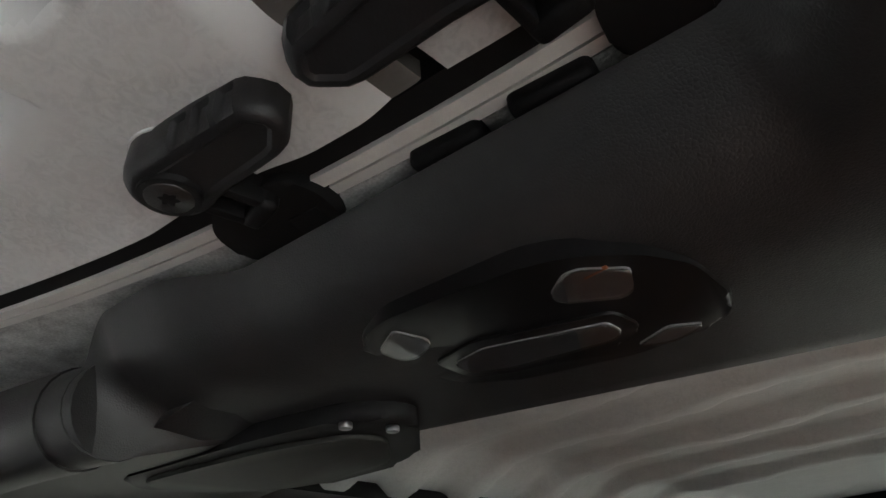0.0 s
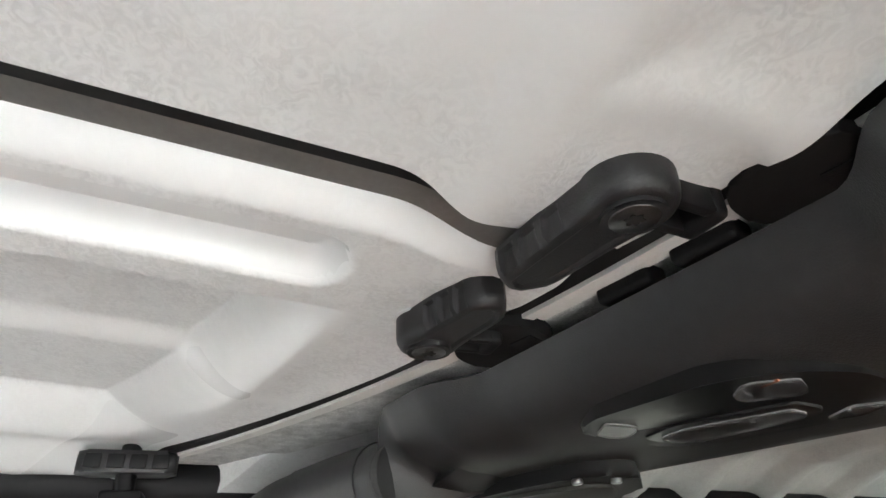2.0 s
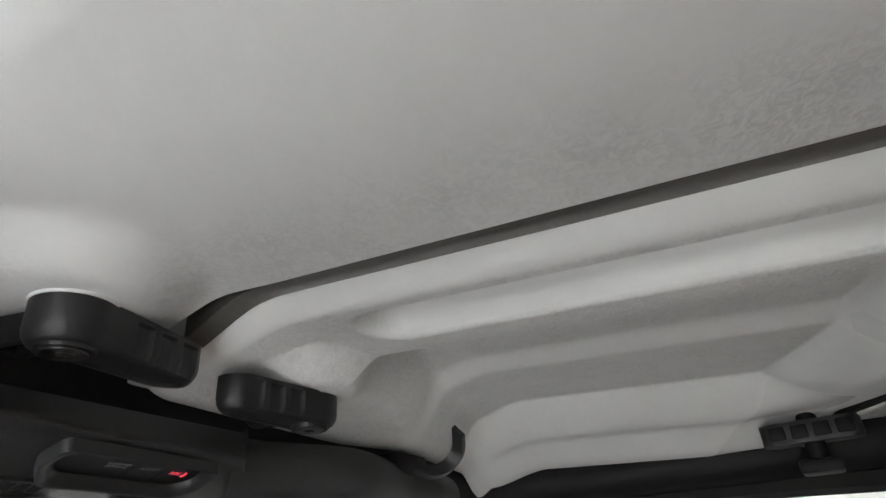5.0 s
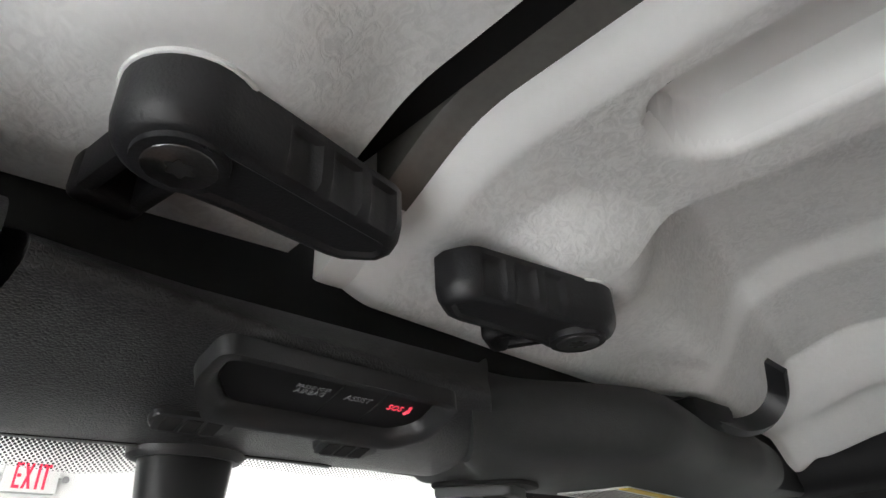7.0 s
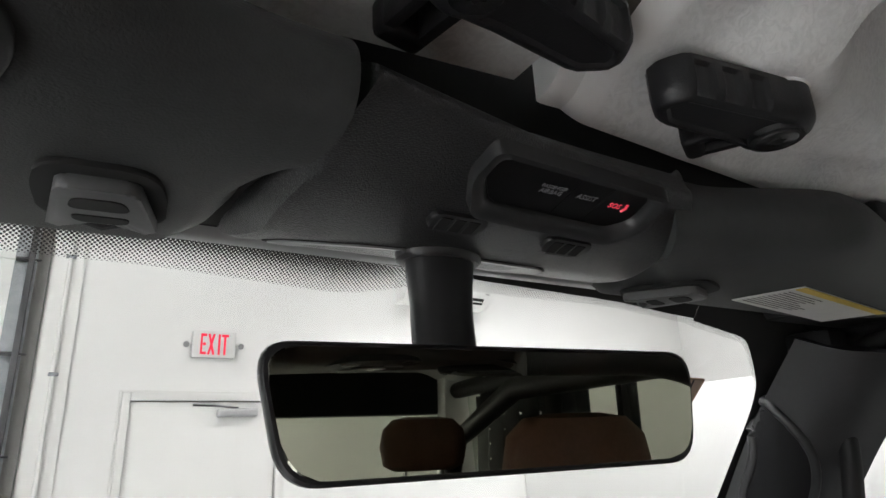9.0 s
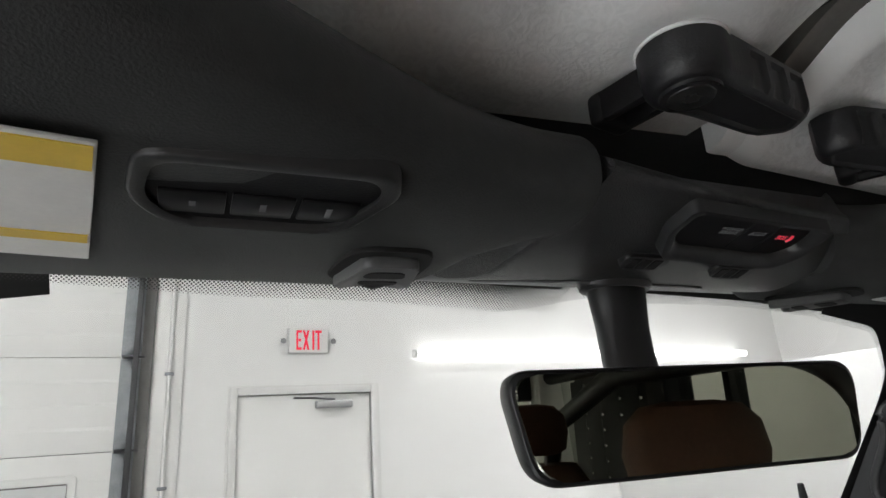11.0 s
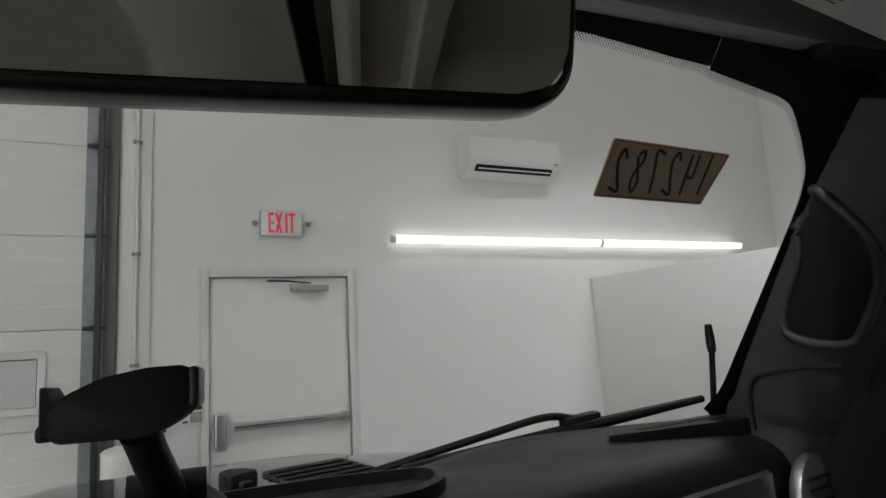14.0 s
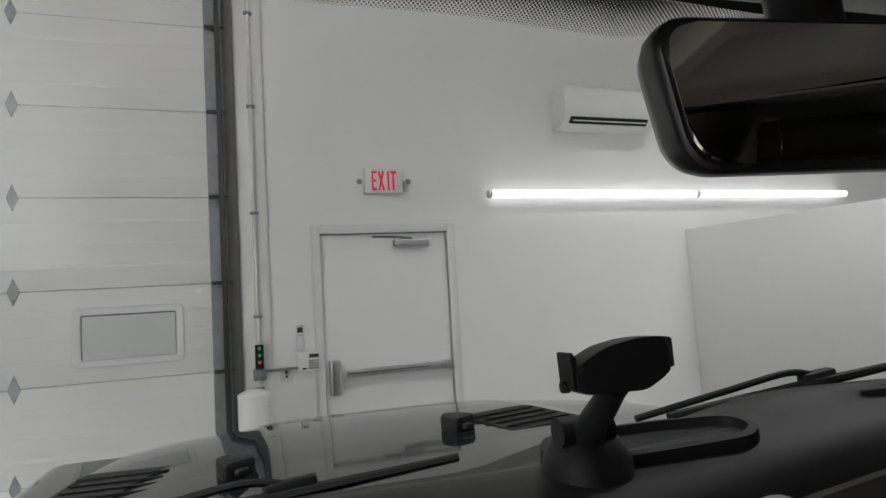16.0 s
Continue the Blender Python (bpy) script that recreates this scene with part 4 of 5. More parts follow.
ridge = [(0.105, -0.6555), (0.072, -0.653), (0.002, -0.681), (0.0005, -0.703), (0.018, -0.7115), (0.079, -0.697), (0.105, -0.683)]
slab("ridge", ridge[::-1], 1.7784, 1.7815, 0.006, 0.0016, M["smooth"], case, "raised rim round the long lens", 2)
for k, pts in enumerate(lens_sets):
    low = 0.0016 if k == 0 else 0.0
    ln = slab("reflector", pts[::-1], 1.7792 - low, 1.7815 - low, 0.0035, 0.0005, M["reflector"], case, "silvery lamp reflector", 1)
    slab("lens", pts[::-1], 1.7779 - low, 1.7789 - low, 0.0035, 0.0005, M["lens"], ln, "clear lens", 1)
part("bulb", sweep([(-0.018, -0.648, 1.7798), (-0.006, -0.648, 1.7798)], 0.001, 8), M["amber"], case, "amber bulb behind the lens")

spk = thing("speaker", "overhead speaker pod with perforated grille", "speaker")
pod = rounded([(0.42, -0.582), (0.36, -0.6), (0.25, -0.625), (0.18, -0.652), (0.16, -0.69), (0.24, -0.76), (0.37, -0.74), (0.44, -0.65)], 0.03)
body = part("pod", prism(pod, 1.772, 1.815, 0.008, 3), M["plastic"], spk)
gr = rounded([(0.405, -0.6), (0.35, -0.614), (0.26, -0.64), (0.205, -0.672), (0.2, -0.695), (0.25, -0.74), (0.36, -0.722), (0.415, -0.65)], 0.025)
part("grille", prism(gr, 1.7685, 1.7735, 0.002, 2), M["mesh"], body, "dark perforated metal grille")
for q in ((0.19, -0.655), (0.18, -0.685)):
    part("bolt", disc(0.0045, 1.768, 1.7725, 12, 0.001, m=Matrix.Translation((q[0], q[1], 0))), M["steel"], body)
web = []
for x in lin(0.2, 0.56, 18):
    t = (x - 0.2) / 0.36
    up = 0.02 * (1 - step(0.0, 0.3, t))
    web.append([(x, -0.59 + 0.1 * t, 1.776 + up), (x, -0.615 + 0.075 * t, 1.772 + up), (x, -0.68 + 0.03 * t, 1.78 + up), (x, -0.76, 1.79 + up), (x, -0.76, 1.82), (x, -0.59 + 0.07 * t, 1.81)])
part("gusset", loft(web, closed=True, caps=True), M["vinyl"], bar, "dark grey moulded gusset panel")

# ---- windscreen header: console, visors, mirror ----
console = thing("overhead_console", "black grained overhead console on the windscreen header", "console")
HEAD = [(0.136, 1.846), (0.126, 1.842), (0.111, 1.833), (0.0975, 1.8225), (0.0905, 1.8145), (0.0975, 1.808), (0.13, 1.7985), (0.16, 1.793), (0.196, 1.7912), (0.222, 1.7955), (0.248, 1.8025), (0.265, 1.812)]


def header_skin(x0f, x1f, prof, n=30, dy=None, lip=0.007, crown=1.866):
    """A skin along the header between two edges that bend with y; its ends turn up into the gaps."""
    secs = []
    for i in range(n + 1):
        a = i / n
        row = []
        for y, z in prof:
            x = x0f(y) + (x1f(y) - x0f(y)) * a
            up = lip * (1 - step(0.0, 0.03, min(a, 1 - a))) * step(0.1, 0.17, y)
            row.append((x, y + (dy(x, y) if dy else 0), z + up))
        row.append((row[-1][0], max(0.275, row[-1][1] + 0.006), crown))
        row.append((row[0][0], 0.15, crown))
        secs.append(row)
    return loft(secs, closed=True, caps=True)


def gap_d(y):
    return -0.13 - 0.019 * step(0.07, 0.18, y) - 0.012 * step(0.2, 0.27, y)


def gap_p(y):
    return 0.07 + 0.1 * (1 - math.exp(-(max(y, 0.06) - 0.065) / 0.09))


fine = [(p.x, p.y) for p in spline([(y, z, 0) for y, z in HEAD], 4)]
part("shell", header_skin(lambda y: gap_d(y) + 0.004, lambda y: gap_p(y) - 0.005, fine, 80, lambda x, y: (0.1 * max(x + 0.02, 0) - 0.2 * max(-0.03 - x, 0)) * (1 - step(0.09, 0.13, y)), 0.014), M["console"], console)


def head_z(y):
    for (ya, za), (yb, zb) in zip(fine, fine[1:]):
        if ya <= y <= yb:
            return za + (zb - za) * (y - ya) / (yb - ya)
    return 1.78


SLOPE = math.degrees(math.atan2(-0.0155, 0.057))
FACE = Matrix.Translation((0, 0.118, 1.8022)) @ pose(0, 0, 0, SLOPE)     # local x along the header, y forward, -z down to the seats


def on_face(x, y):
    return (x, y - 0.118)


bez = [on_face(*p) for p in ((-0.063, 0.0865), (-0.064, 0.11), (-0.049, 0.138), (0.051, 0.142), (0.065, 0.125), (0.059, 0.0925))]
outer = rounded(bez, 0.007, 5)
inn = [on_face(*p) for p in ((-0.0545, 0.0945), (-0.0545, 0.111), (-0.0425, 0.1285), (0.044, 0.132), (0.0555, 0.121), (0.0515, 0.0985))]
inner = rounded(inn, 0.005, 5)
secs = [[(x, y, -0.0005) for x, y in outer], [(x * 0.985, y * 0.96, -0.0085) for x, y in outer], [((a[0] * 0.45 + b[0] * 0.55), (a[1] * 0.45 + b[1] * 0.55), -0.0088) for a, b in zip(outer, inner)],
        [(x, y, -0.0035) for x, y in inner], [(x * 0.98, y * 0.95, 0.001) for x, y in inner]]
bz = part("bezel", loft(secs, closed=True), M["console_smooth"], console, "raised black bezel", 60)
bz.matrix_basis = FACE
part("display", prism([(x * 0.975, y * 0.93) for x, y in inner][::-1], -0.0024, 0.001, 0.0004, 1), M["smooth"], bz, "glossy black button panel")


def face_text(words, x, y, size, material, squeeze=1.0, lean=0.0):
    lx, ly = on_face(x, y)
    m = Matrix.Translation((lx, ly, -0.0026)) @ pose(0, 0, 0, 180, 0, 0) @ Matrix.Diagonal((squeeze, 1, 1, 1))
    t = text("lettering", words, size, m, material, bz, depth=0.0002)
    return t


face_text("PASSENGER", -0.012, 0.1085, 0.0034, M["print"], 0.95)
face_text("AIRBAG", -0.012, 0.1123, 0.0044, M["print"], 0.95)
face_text("ASSIST", 0.012, 0.111, 0.0052, M["print"], 0.92)
face_text("SOS", 0.034, 0.1125, 0.0056, M["red_glow"], 0.92)
hand = sweep([(*on_face(0.0412, 0.1095), -0.0027), (*on_face(0.0424, 0.1125), -0.0027), (*on_face(0.0412, 0.1155), -0.0027)], 0.0009, 6)
part("phone_sign", hand, M["red_glow"], bz)
for x in (-0.0005, 0.0235):
    part("button_gap", box(x - 0.0002, x + 0.0002, on_face(0, 0.1005)[1], on_face(0, 0.127)[1], -0.0027, -0.002), M["void"], bz)


def mic_vent(x, y):
    m = Matrix.Translation((x, y, head_z(y))) @ pose(0, 0, 0, SLOPE)
    out = rounded([(-0.0175, -0.006), (-0.0175, 0.003), (-0.012, 0.0075), (0.012, 0.0075), (0.0175, 0.003), (0.0175, -0.006), (0.013, -0.008), (-0.013, -0.008)], 0.003)
    v = part("microphone_vent", prism(out, -0.0034, 0.002, 0.0012, 2), M["console_smooth"], console, "small slotted microphone vent")
    v.matrix_basis = m
    for k in (-1, 0, 1):
        part("slot", box(-0.0036, 0.0036, -0.0055, 0.0055, -0.0039, -0.0028, 0.0004, 1, m=Matrix.Translation((k * 0.0088, 0, 0))), M["void"], v)


mic_vent(-0.046, 0.152)
mic_vent(0.036, 0.158)
cover = [(-0.13, 0.235), (-0.115, 0.215), (-0.085, 0.203), (-0.05, 0.197), (0.05, 0.2), (0.058, 0.206), (0.06, 0.214), (0.052, 0.235), (0.04, 0.256), (-0.1, 0.256)]


def draped(points, proud):
    """A thin cover that follows the underside of the header."""
    bm = prism(rounded(points, 0.01), 0.0, 1.0)
    bmesh.ops.triangulate(bm, faces=bm.faces[:])
    for v in bm.verts:
        v.co.z = head_z(min(v.co.y, 0.264)) + (-proud if v.co.z < 0.5 else 0.008)
    return bm


base = part("mirror_base", draped(cover, 0.0014), M["lip"], console, "smooth cover round the mirror stem, greyed by painted-in windscreen light")
part("gap_line", draped([(x * 1.022, (y - 0.22) * 1.07 + 0.2195) for x, y in cover], 0.0005), M["void"], base)
# added black box, stops light showing between visor end and hardtop
part("corner_filler", box(0.46, 0.64, 0.145, 0.3, 1.8, 1.869, 0.008), M["plastic"], console)
part("gap_floor", box(-0.2, 0.2, 0.152, 0.262, 1.812, 1.852, 0.004), M["void"], console)
part("front_rail", box(-0.64, 0.54, 0.262, 0.299, 1.8135, 1.87, 0.004, 3), M["plastic"], console, "dark plastic header rail at the glass")


def visor(name, edge_in, out_x, label, sign):
    v = thing(name, label, "sun visor", group="sun visors")
    prof = [(0.125, 1.846), (0.09, 1.838), (0.074, 1.822), (0.074, 1.804), (0.086, 1.793), (0.12, 1.788), (0.16, 1.7885), (0.2, 1.7905), (0.235, 1.7945), (0.258, 1.798), (0.273, 1.804), (0.279, 1.814)]
    f = [(p.x, p.y) for p in spline([(y, z, 0) for y, z in prof], 4)]

    def outer(y):
        return out_x + sign * (0.07 * step(0.06, 0.2, y) - 0.03 * step(0.2, 0.26, y))
    a, b = (edge_in, outer) if sign > 0 else (outer, edge_in)
    part("board", header_skin(a, b, f, 50, lambda x, y: (0.036 * (1 - step(0.12, 0.24, x)) + 0.02 * step(0.22, 0.34, x) + 0.2 * max(x - 0.4, 0)) * (1 - step(0.12, 0.22, y)) if sign > 0 else -0.09 * step(0.15, 0.4, -x) * (1 - step(0.08, 0.2, y)), 0.018, 1.852), M["visor"], v)
    return v


vp = visor("sun_visor", lambda y: gap_p(y) + 0.004, 0.47, "folded dark passenger sun visor with airbag warning label", 1)
vd = visor("sun_visor", lambda y: gap_d(y) - 0.005, -0.6, "folded dark driver sun visor with garage opener buttons", -1)


def visor_clip(parent, x, y, turn):
    m = Matrix.Translation((x, y, 1.7885)) @ pose(0, 0, 0, 3, 0, turn)
    # flat black patch put in for the shade of the clip's recess
    rec = part("clip_recess_shade", prism(rounded([(-0.02, -0.036), (0.02, -0.036), (0.026, -0.01), (0.027, 0.034), (-0.027, 0.034), (-0.026, -0.01)], 0.014, 6), -0.0012, 0.002, 0.0008, 1), M["void"], parent)
    rec.matrix_basis = m
    bm = prism(rounded([(-0.015, -0.026), (0.015, -0.026), (0.0235, 0.03), (0.0125, 0.03), (0.0105, 0.019), (-0.0105, 0.019), (-0.0125, 0.03), (-0.0235, 0.03)], 0.005, 5), -0.0075, -0.0008, 0.002, 2)
    c = part("visor_clip", bm, M["clip"], parent, "grey moulded plastic visor clip")
    c.matrix_basis = m
    part("slot", prism(rounded([(-0.0095, -0.016), (0.0095, -0.016), (0.0125, -0.002), (-0.0125, -0.002)], 0.005), -0.0081, -0.0065, 0.0004, 1), M["void"], c)
    part("slot", prism(rounded([(-0.012, 0.007), (0.012, 0.007), (0.0105, 0.0165), (-0.0105, 0.0165)], 0.004), -0.0081, -0.0065, 0.0004, 1), M["void"], c)
    part("hook", sweep([(-0.011, 0.0215, -0.004), (0, 0.0245, -0.0065), (0.011, 0.0215, -0.004)], 0.0026, 8), M["handle"], c)


visor_clip(vp, 0.186, 0.205, 20)
visor_clip(vd, -0.213, 0.176, -4)


def warning_label(parent, m, w, h, bands):
    lab = part("warning_label", box(-w / 2, w / 2, -h / 2, h / 2, -0.0012, 0.0, 0.0004, 1), M["label"], parent, "white paper warning label with yellow band")
    lab.matrix_basis = m
    for y0, y1 in bands:
        part("yellow_band", box(-w / 2 + 0.001, w / 2 - 0.001, y0, y1, -0.0018, -0.0011), M["yellow"], lab)
    rng = random.Random(4)
    top = h / 2 - 0.006
    y = -h / 2 + 0.006
    while y < top:
        if not any(y0 - 0.003 < y < y1 + 0.003 for y0, y1 in bands):
            part("print_line", box(-w / 2 + 0.006, -w / 2 + 0.006 + (w * 0.5) * rng.uniform(0.6, 1), y, y + 0.0011, -0.0015, -0.0011), M["jamb"], lab)
        y += 0.0042
    return lab


warning_label(vp, Matrix.Translation((0.372, 0.193, 1.7885)) @ pose(0, 0, 0, 2, 0, 9), 0.2, 0.06, [(-0.03, -0.022)])
warning_label(vd, Matrix.Translation((-0.398, 0.104, 1.7845)) @ pose(0, 0, 0, 0, 0, 7), 0.1, 0.125, [(-0.06, -0.042), (0.026, 0.036)])
ho = rounded([(-0.045, -0.03), (0.045, -0.03), (0.052, -0.012), (0.036, 0.03), (-0.036, 0.03), (-0.05, 0.006)], 0.012, 5)
hi = [(x * 0.86, y * 0.78 + 0.002) for x, y in ho]
hb = part("opener_panel", loft([[(x, y, 0.004) for x, y in ho], [(x * 0.985, y * 0.97, -0.0045) for x, y in ho], [(x * 0.95, y * 0.92, -0.0055) for x, y in ho], [(x, y, -0.004) for x, y in hi], [(x, y, 0.002) for x, y in hi]], closed=True), M["console_smooth"], vd, "garage opener panel with three buttons", 60)
part("recess", prism(hi, -0.002, 0.002), M["plastic"], hb)
hb.matrix_basis = Matrix.Translation((-0.288, 0.085, 1.7895)) @ pose(0, 0, 0, -4, 0, -1)
for k in range(3):
    bt = part("button", box(-0.012, 0.012, -0.009, 0.009, -0.0035, -0.0018, 0.0008, 2, m=Matrix.Translation((-0.026 + 0.026 * k, 0.01, 0))), M["smooth"], hb)
    part("pip", box(-0.0012, 0.0012, -0.002 - 0.001 * k, 0.002 + 0.001 * k, -0.0038, -0.0034, m=Matrix.Translation((-0.026 + 0.026 * k, 0.01, 0))), M["print"], bt)

mirror = thing("rear_view_mirror", "wide frameless black rear-view mirror on a stem", "mirror")
MM = Matrix.Translation((-0.0195, 0.152, 1.6955)) @ pose(0, 0, 0, 90 + 1.5, 0, -7.5)    # local x to the right, y up, z out to the seats
glass_out = rounded([(-0.1265, 0.0305), (0.1265, 0.0295), (0.119, -0.0305), (-0.112, -0.0315)], 0.018, 7)
shell = [[(x, y, 0.0) for x, y in glass_out], [(x * 1.012, y * 1.045, -0.0015) for x, y in glass_out], [(x * 1.016, y * 1.06, -0.006) for x, y in glass_out], [(x * 1.008, y * 1.04, -0.016) for x, y in glass_out],
         [(x * 0.975, y * 0.96, -0.027) for x, y in glass_out], [(x * 0.9, y * 0.8, -0.036) for x, y in glass_out], [(x * 0.7, y * 0.5, -0.042) for x, y in glass_out], [(x * 0.35, y * 0.22, -0.044) for x, y in glass_out]]
sh = part("housing", loft(shell, closed=True, caps=True), M["smooth"], mirror)
gl = part("mirror_glass", prism([(x * 0.985, y * 0.955) for x, y in glass_out], -0.001, 0.0012, 0.0008, 1), M["mirror"], mirror, "silvered mirror glass")
for o in (sh, gl):
    o.matrix_basis = MM
stem = spline([(-0.026, 0.205, 1.795), (-0.027, 0.203, 1.765), (-0.028, 0.2, 1.738), (-0.028, 0.193, 1.708), (-0.028, 0.182, 1.695)], 5)
part("stem", sweep(stem, [0.0235 - 0.003 * step(0, 7, i) + 0.0012 * step(12, 20, i) for i in range(len(stem))], 22, squash=0.72, up=(0, 1, 0)), M["satin"], mirror)
part("collar", sweep([(-0.026, 0.2055, 1.796), (-0.026, 0.205, 1.7885), (-0.026, 0.205, 1.7865)], [0.0295, 0.029, 0.0265], 22, squash=0.72, up=(0, 1, 0)), M["console_smooth"], mirror)


# ---- windscreen and its frame ----
WS0, WS1 = Vector((0, 0.322, 1.832)), Vector((0, 0.60, 1.462))          # top and foot of the glass on the centre line
down = (WS1 - WS0).normalized()
out_n = Vector((0, -down.z, down.y))
out_n = out_n if out_n.y > 0 else -out_n


def ws(x, s, lift=0.0):
    p = WS0 + down * s + out_n * lift
    return Vector((x, p.y, p.z))


windscreen = thing("windscreen", "clear windscreen with black dotted edge print", "windscreen")
bm = bmesh.new()
L = (WS1 - WS0).length + 0.02
q = [bm.verts.new(ws(x, s, 0.008)) for x, s in ((-0.66, -0.02), (0.66, -0.02), (0.7, L), (-0.7, L))]
bm.faces.new(q)
pane = part("pane", bm, M["glass"], windscreen)
pane.visible_shadow = False
lip_rows = []
for x in lin(-0.58, 0.47, 40):
    dy = 0.02 * max(x - 0.3, 0)
    lip_rows.append([(x, 0.25, 1.83), (x, 0.2665 + dy, 1.8125), (x, 0.27 + dy, 1.8095), (x, 0.276 + dy, 1.8088), (x, 0.298, 1.814), (x, 0.314, 1.8195), (x, 0.319, 1.8228), (x, 0.319, 1.828), (x, 0.29, 1.85)])
part("header_lip", loft(lip_rows, closed=True, caps=True), M["lip"], windscreen, "smooth plastic lip along the glass, greyed by painted-in windscreen light")


def print_top(x):
    return 0.0065 + 0.06 * (min(x, 0) + 0.1) + 0.004 * step(0.0, 0.12, x) + 0.03 * max(x - 0.1, 0) + 0.0065 * step(0.25, 0.4, x)


edge_in = [(0.4, 0.035), (0.46, 0.044), (0.5, 0.0505), (0.519, 0.059), (0.537, 0.075), (0.558, 0.097), (0.578, 0.123), (0.589, 0.16), (0.594, 0.21), (0.6, 0.28), (0.606, 0.354), (0.61, 0.42), (0.597, 0.451)]
edge_in = [(p.x, p.y) for p in spline([(x, q, 0) for x, q in edge_in], 5)]


def print_depth(x, q):
    return (0.031 + 0.006 * step(-0.15, -0.3, x) - 0.02 * step(-0.05, 0.06, x) - 0.004 * step(0.1, 0.25, x)) * (1 - 0.75 * step(0.06, 0.2, q))


def frit_band(line):
    """The dotted fringe along the edge print, drawn inwards from the line."""
    me = bpy.data.meshes.new("dot_print")
    verts, faces, uvs, run = [], [], [], 0.0
    for i, (x, q) in enumerate(line):
        a, b = Vector(line[max(i - 1, 0)]), Vector(line[min(i + 1, len(line) - 1)])
        t = (b - a).normalized()
        deep = print_depth(x, q)
        if i:
            run += (Vector(line[i]) - Vector(line[i - 1])).length
        verts += [ws(x, q, 0.004), ws(x - t.y * deep, q + t.x * deep, 0.004)]
        uvs += [(run, deep), (run, 0.0)]
    for i in range(len(line) - 1):
        faces.append((2 * i, 2 * i + 1, 2 * i + 3, 2 * i + 2))
    me.from_pydata(verts, [], faces)
    uv = me.uv_layers.new(name="UVMap")
    for poly in me.polygons:
        for li, vi in zip(poly.loop_indices, poly.vertices):
            uv.data[li].uv = uvs[vi]
    me.materials.append(M["frit"])
    ob = new("dot_print", me)
    ob.parent = windscreen
    ob.visible_shadow = False
    return ob


frit_band([(x, print_top(x)) for x in lin(-0.62, 0.395, 44)] + [p for p in edge_in if p[1] < 0.3])


def border(name, pts_in, pts_out):
    bm = loft([[ws(x, q, 0.0045) for x, q in pts_in], [ws(x, q, 0.0045) for x, q in pts_out]])
    return part(name, bm, M["void"], windscreen, "solid black edge print")


border("edge_print", [(x, print_top(x)) for x in lin(-0.6, 0.4, 24)], [(x, -0.03) for x in lin(-0.6, 0.4, 24)])
edge_out = [(x + 0.1 * step(0.39, 0.53, x), q - 0.09 * (1 - step(0.06, 0.16, q)) + 0.08 * step(0.4, 0.46, q)) for x, q in edge_in]
border("edge_print", edge_in, edge_out)
border("edge_print", [(-x, q) for x, q in edge_in], [(-x, q) for x, q in edge_out])

note = thing("number_card", "brown card with hand-written digits taped to the windscreen", "card")
origin = ws(0.3845, 0.131, 0.0)
CARD = Matrix.Translation(origin) @ Matrix(((1, 0, 0, 0), (0, -down.y, out_n.y * -1, 0), (0, -down.z, out_n.z * -1, 0), (0, 0, 0, 1)))
cd = part("sheet", prism([(-0.068, -0.025), (0.06, -0.029), (0.071, 0.022), (-0.065, 0.028)], -0.0005, 0.0012, 0.0003, 1), M["card"], note)
cd.matrix_basis = CARD
for a, b in (((-0.068, -0.025), (0.06, -0.029)), ((0.06, -0.029), (0.071, 0.022)), ((0.071, 0.022), (-0.065, 0.028)), ((-0.065, 0.028), (-0.068, -0.025))):
    part("edge_tape", sweep([(a[0], a[1], 0.001), (b[0], b[1], 0.001)], 0.0014, 6), M["card_edge"], cd)
STROKES = {"1": [[(0, 0.5), (0.05, -0.5)]], "4": [[(-0.25, 0.5), (-0.3, -0.05), (0.25, 0.0)], [(0.2, 0.5), (0.12, -0.5)]], "2": [[(-0.28, 0.3), (0.0, 0.5), (0.22, 0.25), (-0.05, -0.2), (-0.3, -0.5), (0.3, -0.42)]],
           "7": [[(-0.3, 0.45), (0.25, 0.48), (0.0, -0.1), (-0.1, -0.5)]], "8": [[(0.2, 0.38), (-0.1, 0.5), (-0.2, 0.25), (0.1, 0.0), (0.2, -0.3), (-0.05, -0.5), (-0.22, -0.25), (0.0, 0.05), (0.22, 0.35)]]}
for k, digit in enumerate("142782"):
    for stroke in STROKES[digit]:
        wob = random.Random(k * 7 + len(stroke))
        pts = [(-(-0.052 + 0.0205 * k + 0.018 * px), 0.041 * py + wob.uniform(-0.001, 0.001), 0.0016) for px, py in stroke]
        part("digit", sweep(spline(pts, 4) if len(pts) > 2 else pts, 0.0016, 6, squash=0.3), M["ink"], cd, "hand-written digit in dark ink")

# ---- A-pillars, doors and body shell ----
GRAB_SLOT = [(0.392, 1.716), (0.372, 1.688), (0.364, 1.657), (0.375, 1.62), (0.406, 1.573), (0.425, 1.554), (0.455, 1.558), (0.474, 1.572), (0.468, 1.6), (0.436, 1.65), (0.428, 1.69), (0.415, 1.722)]


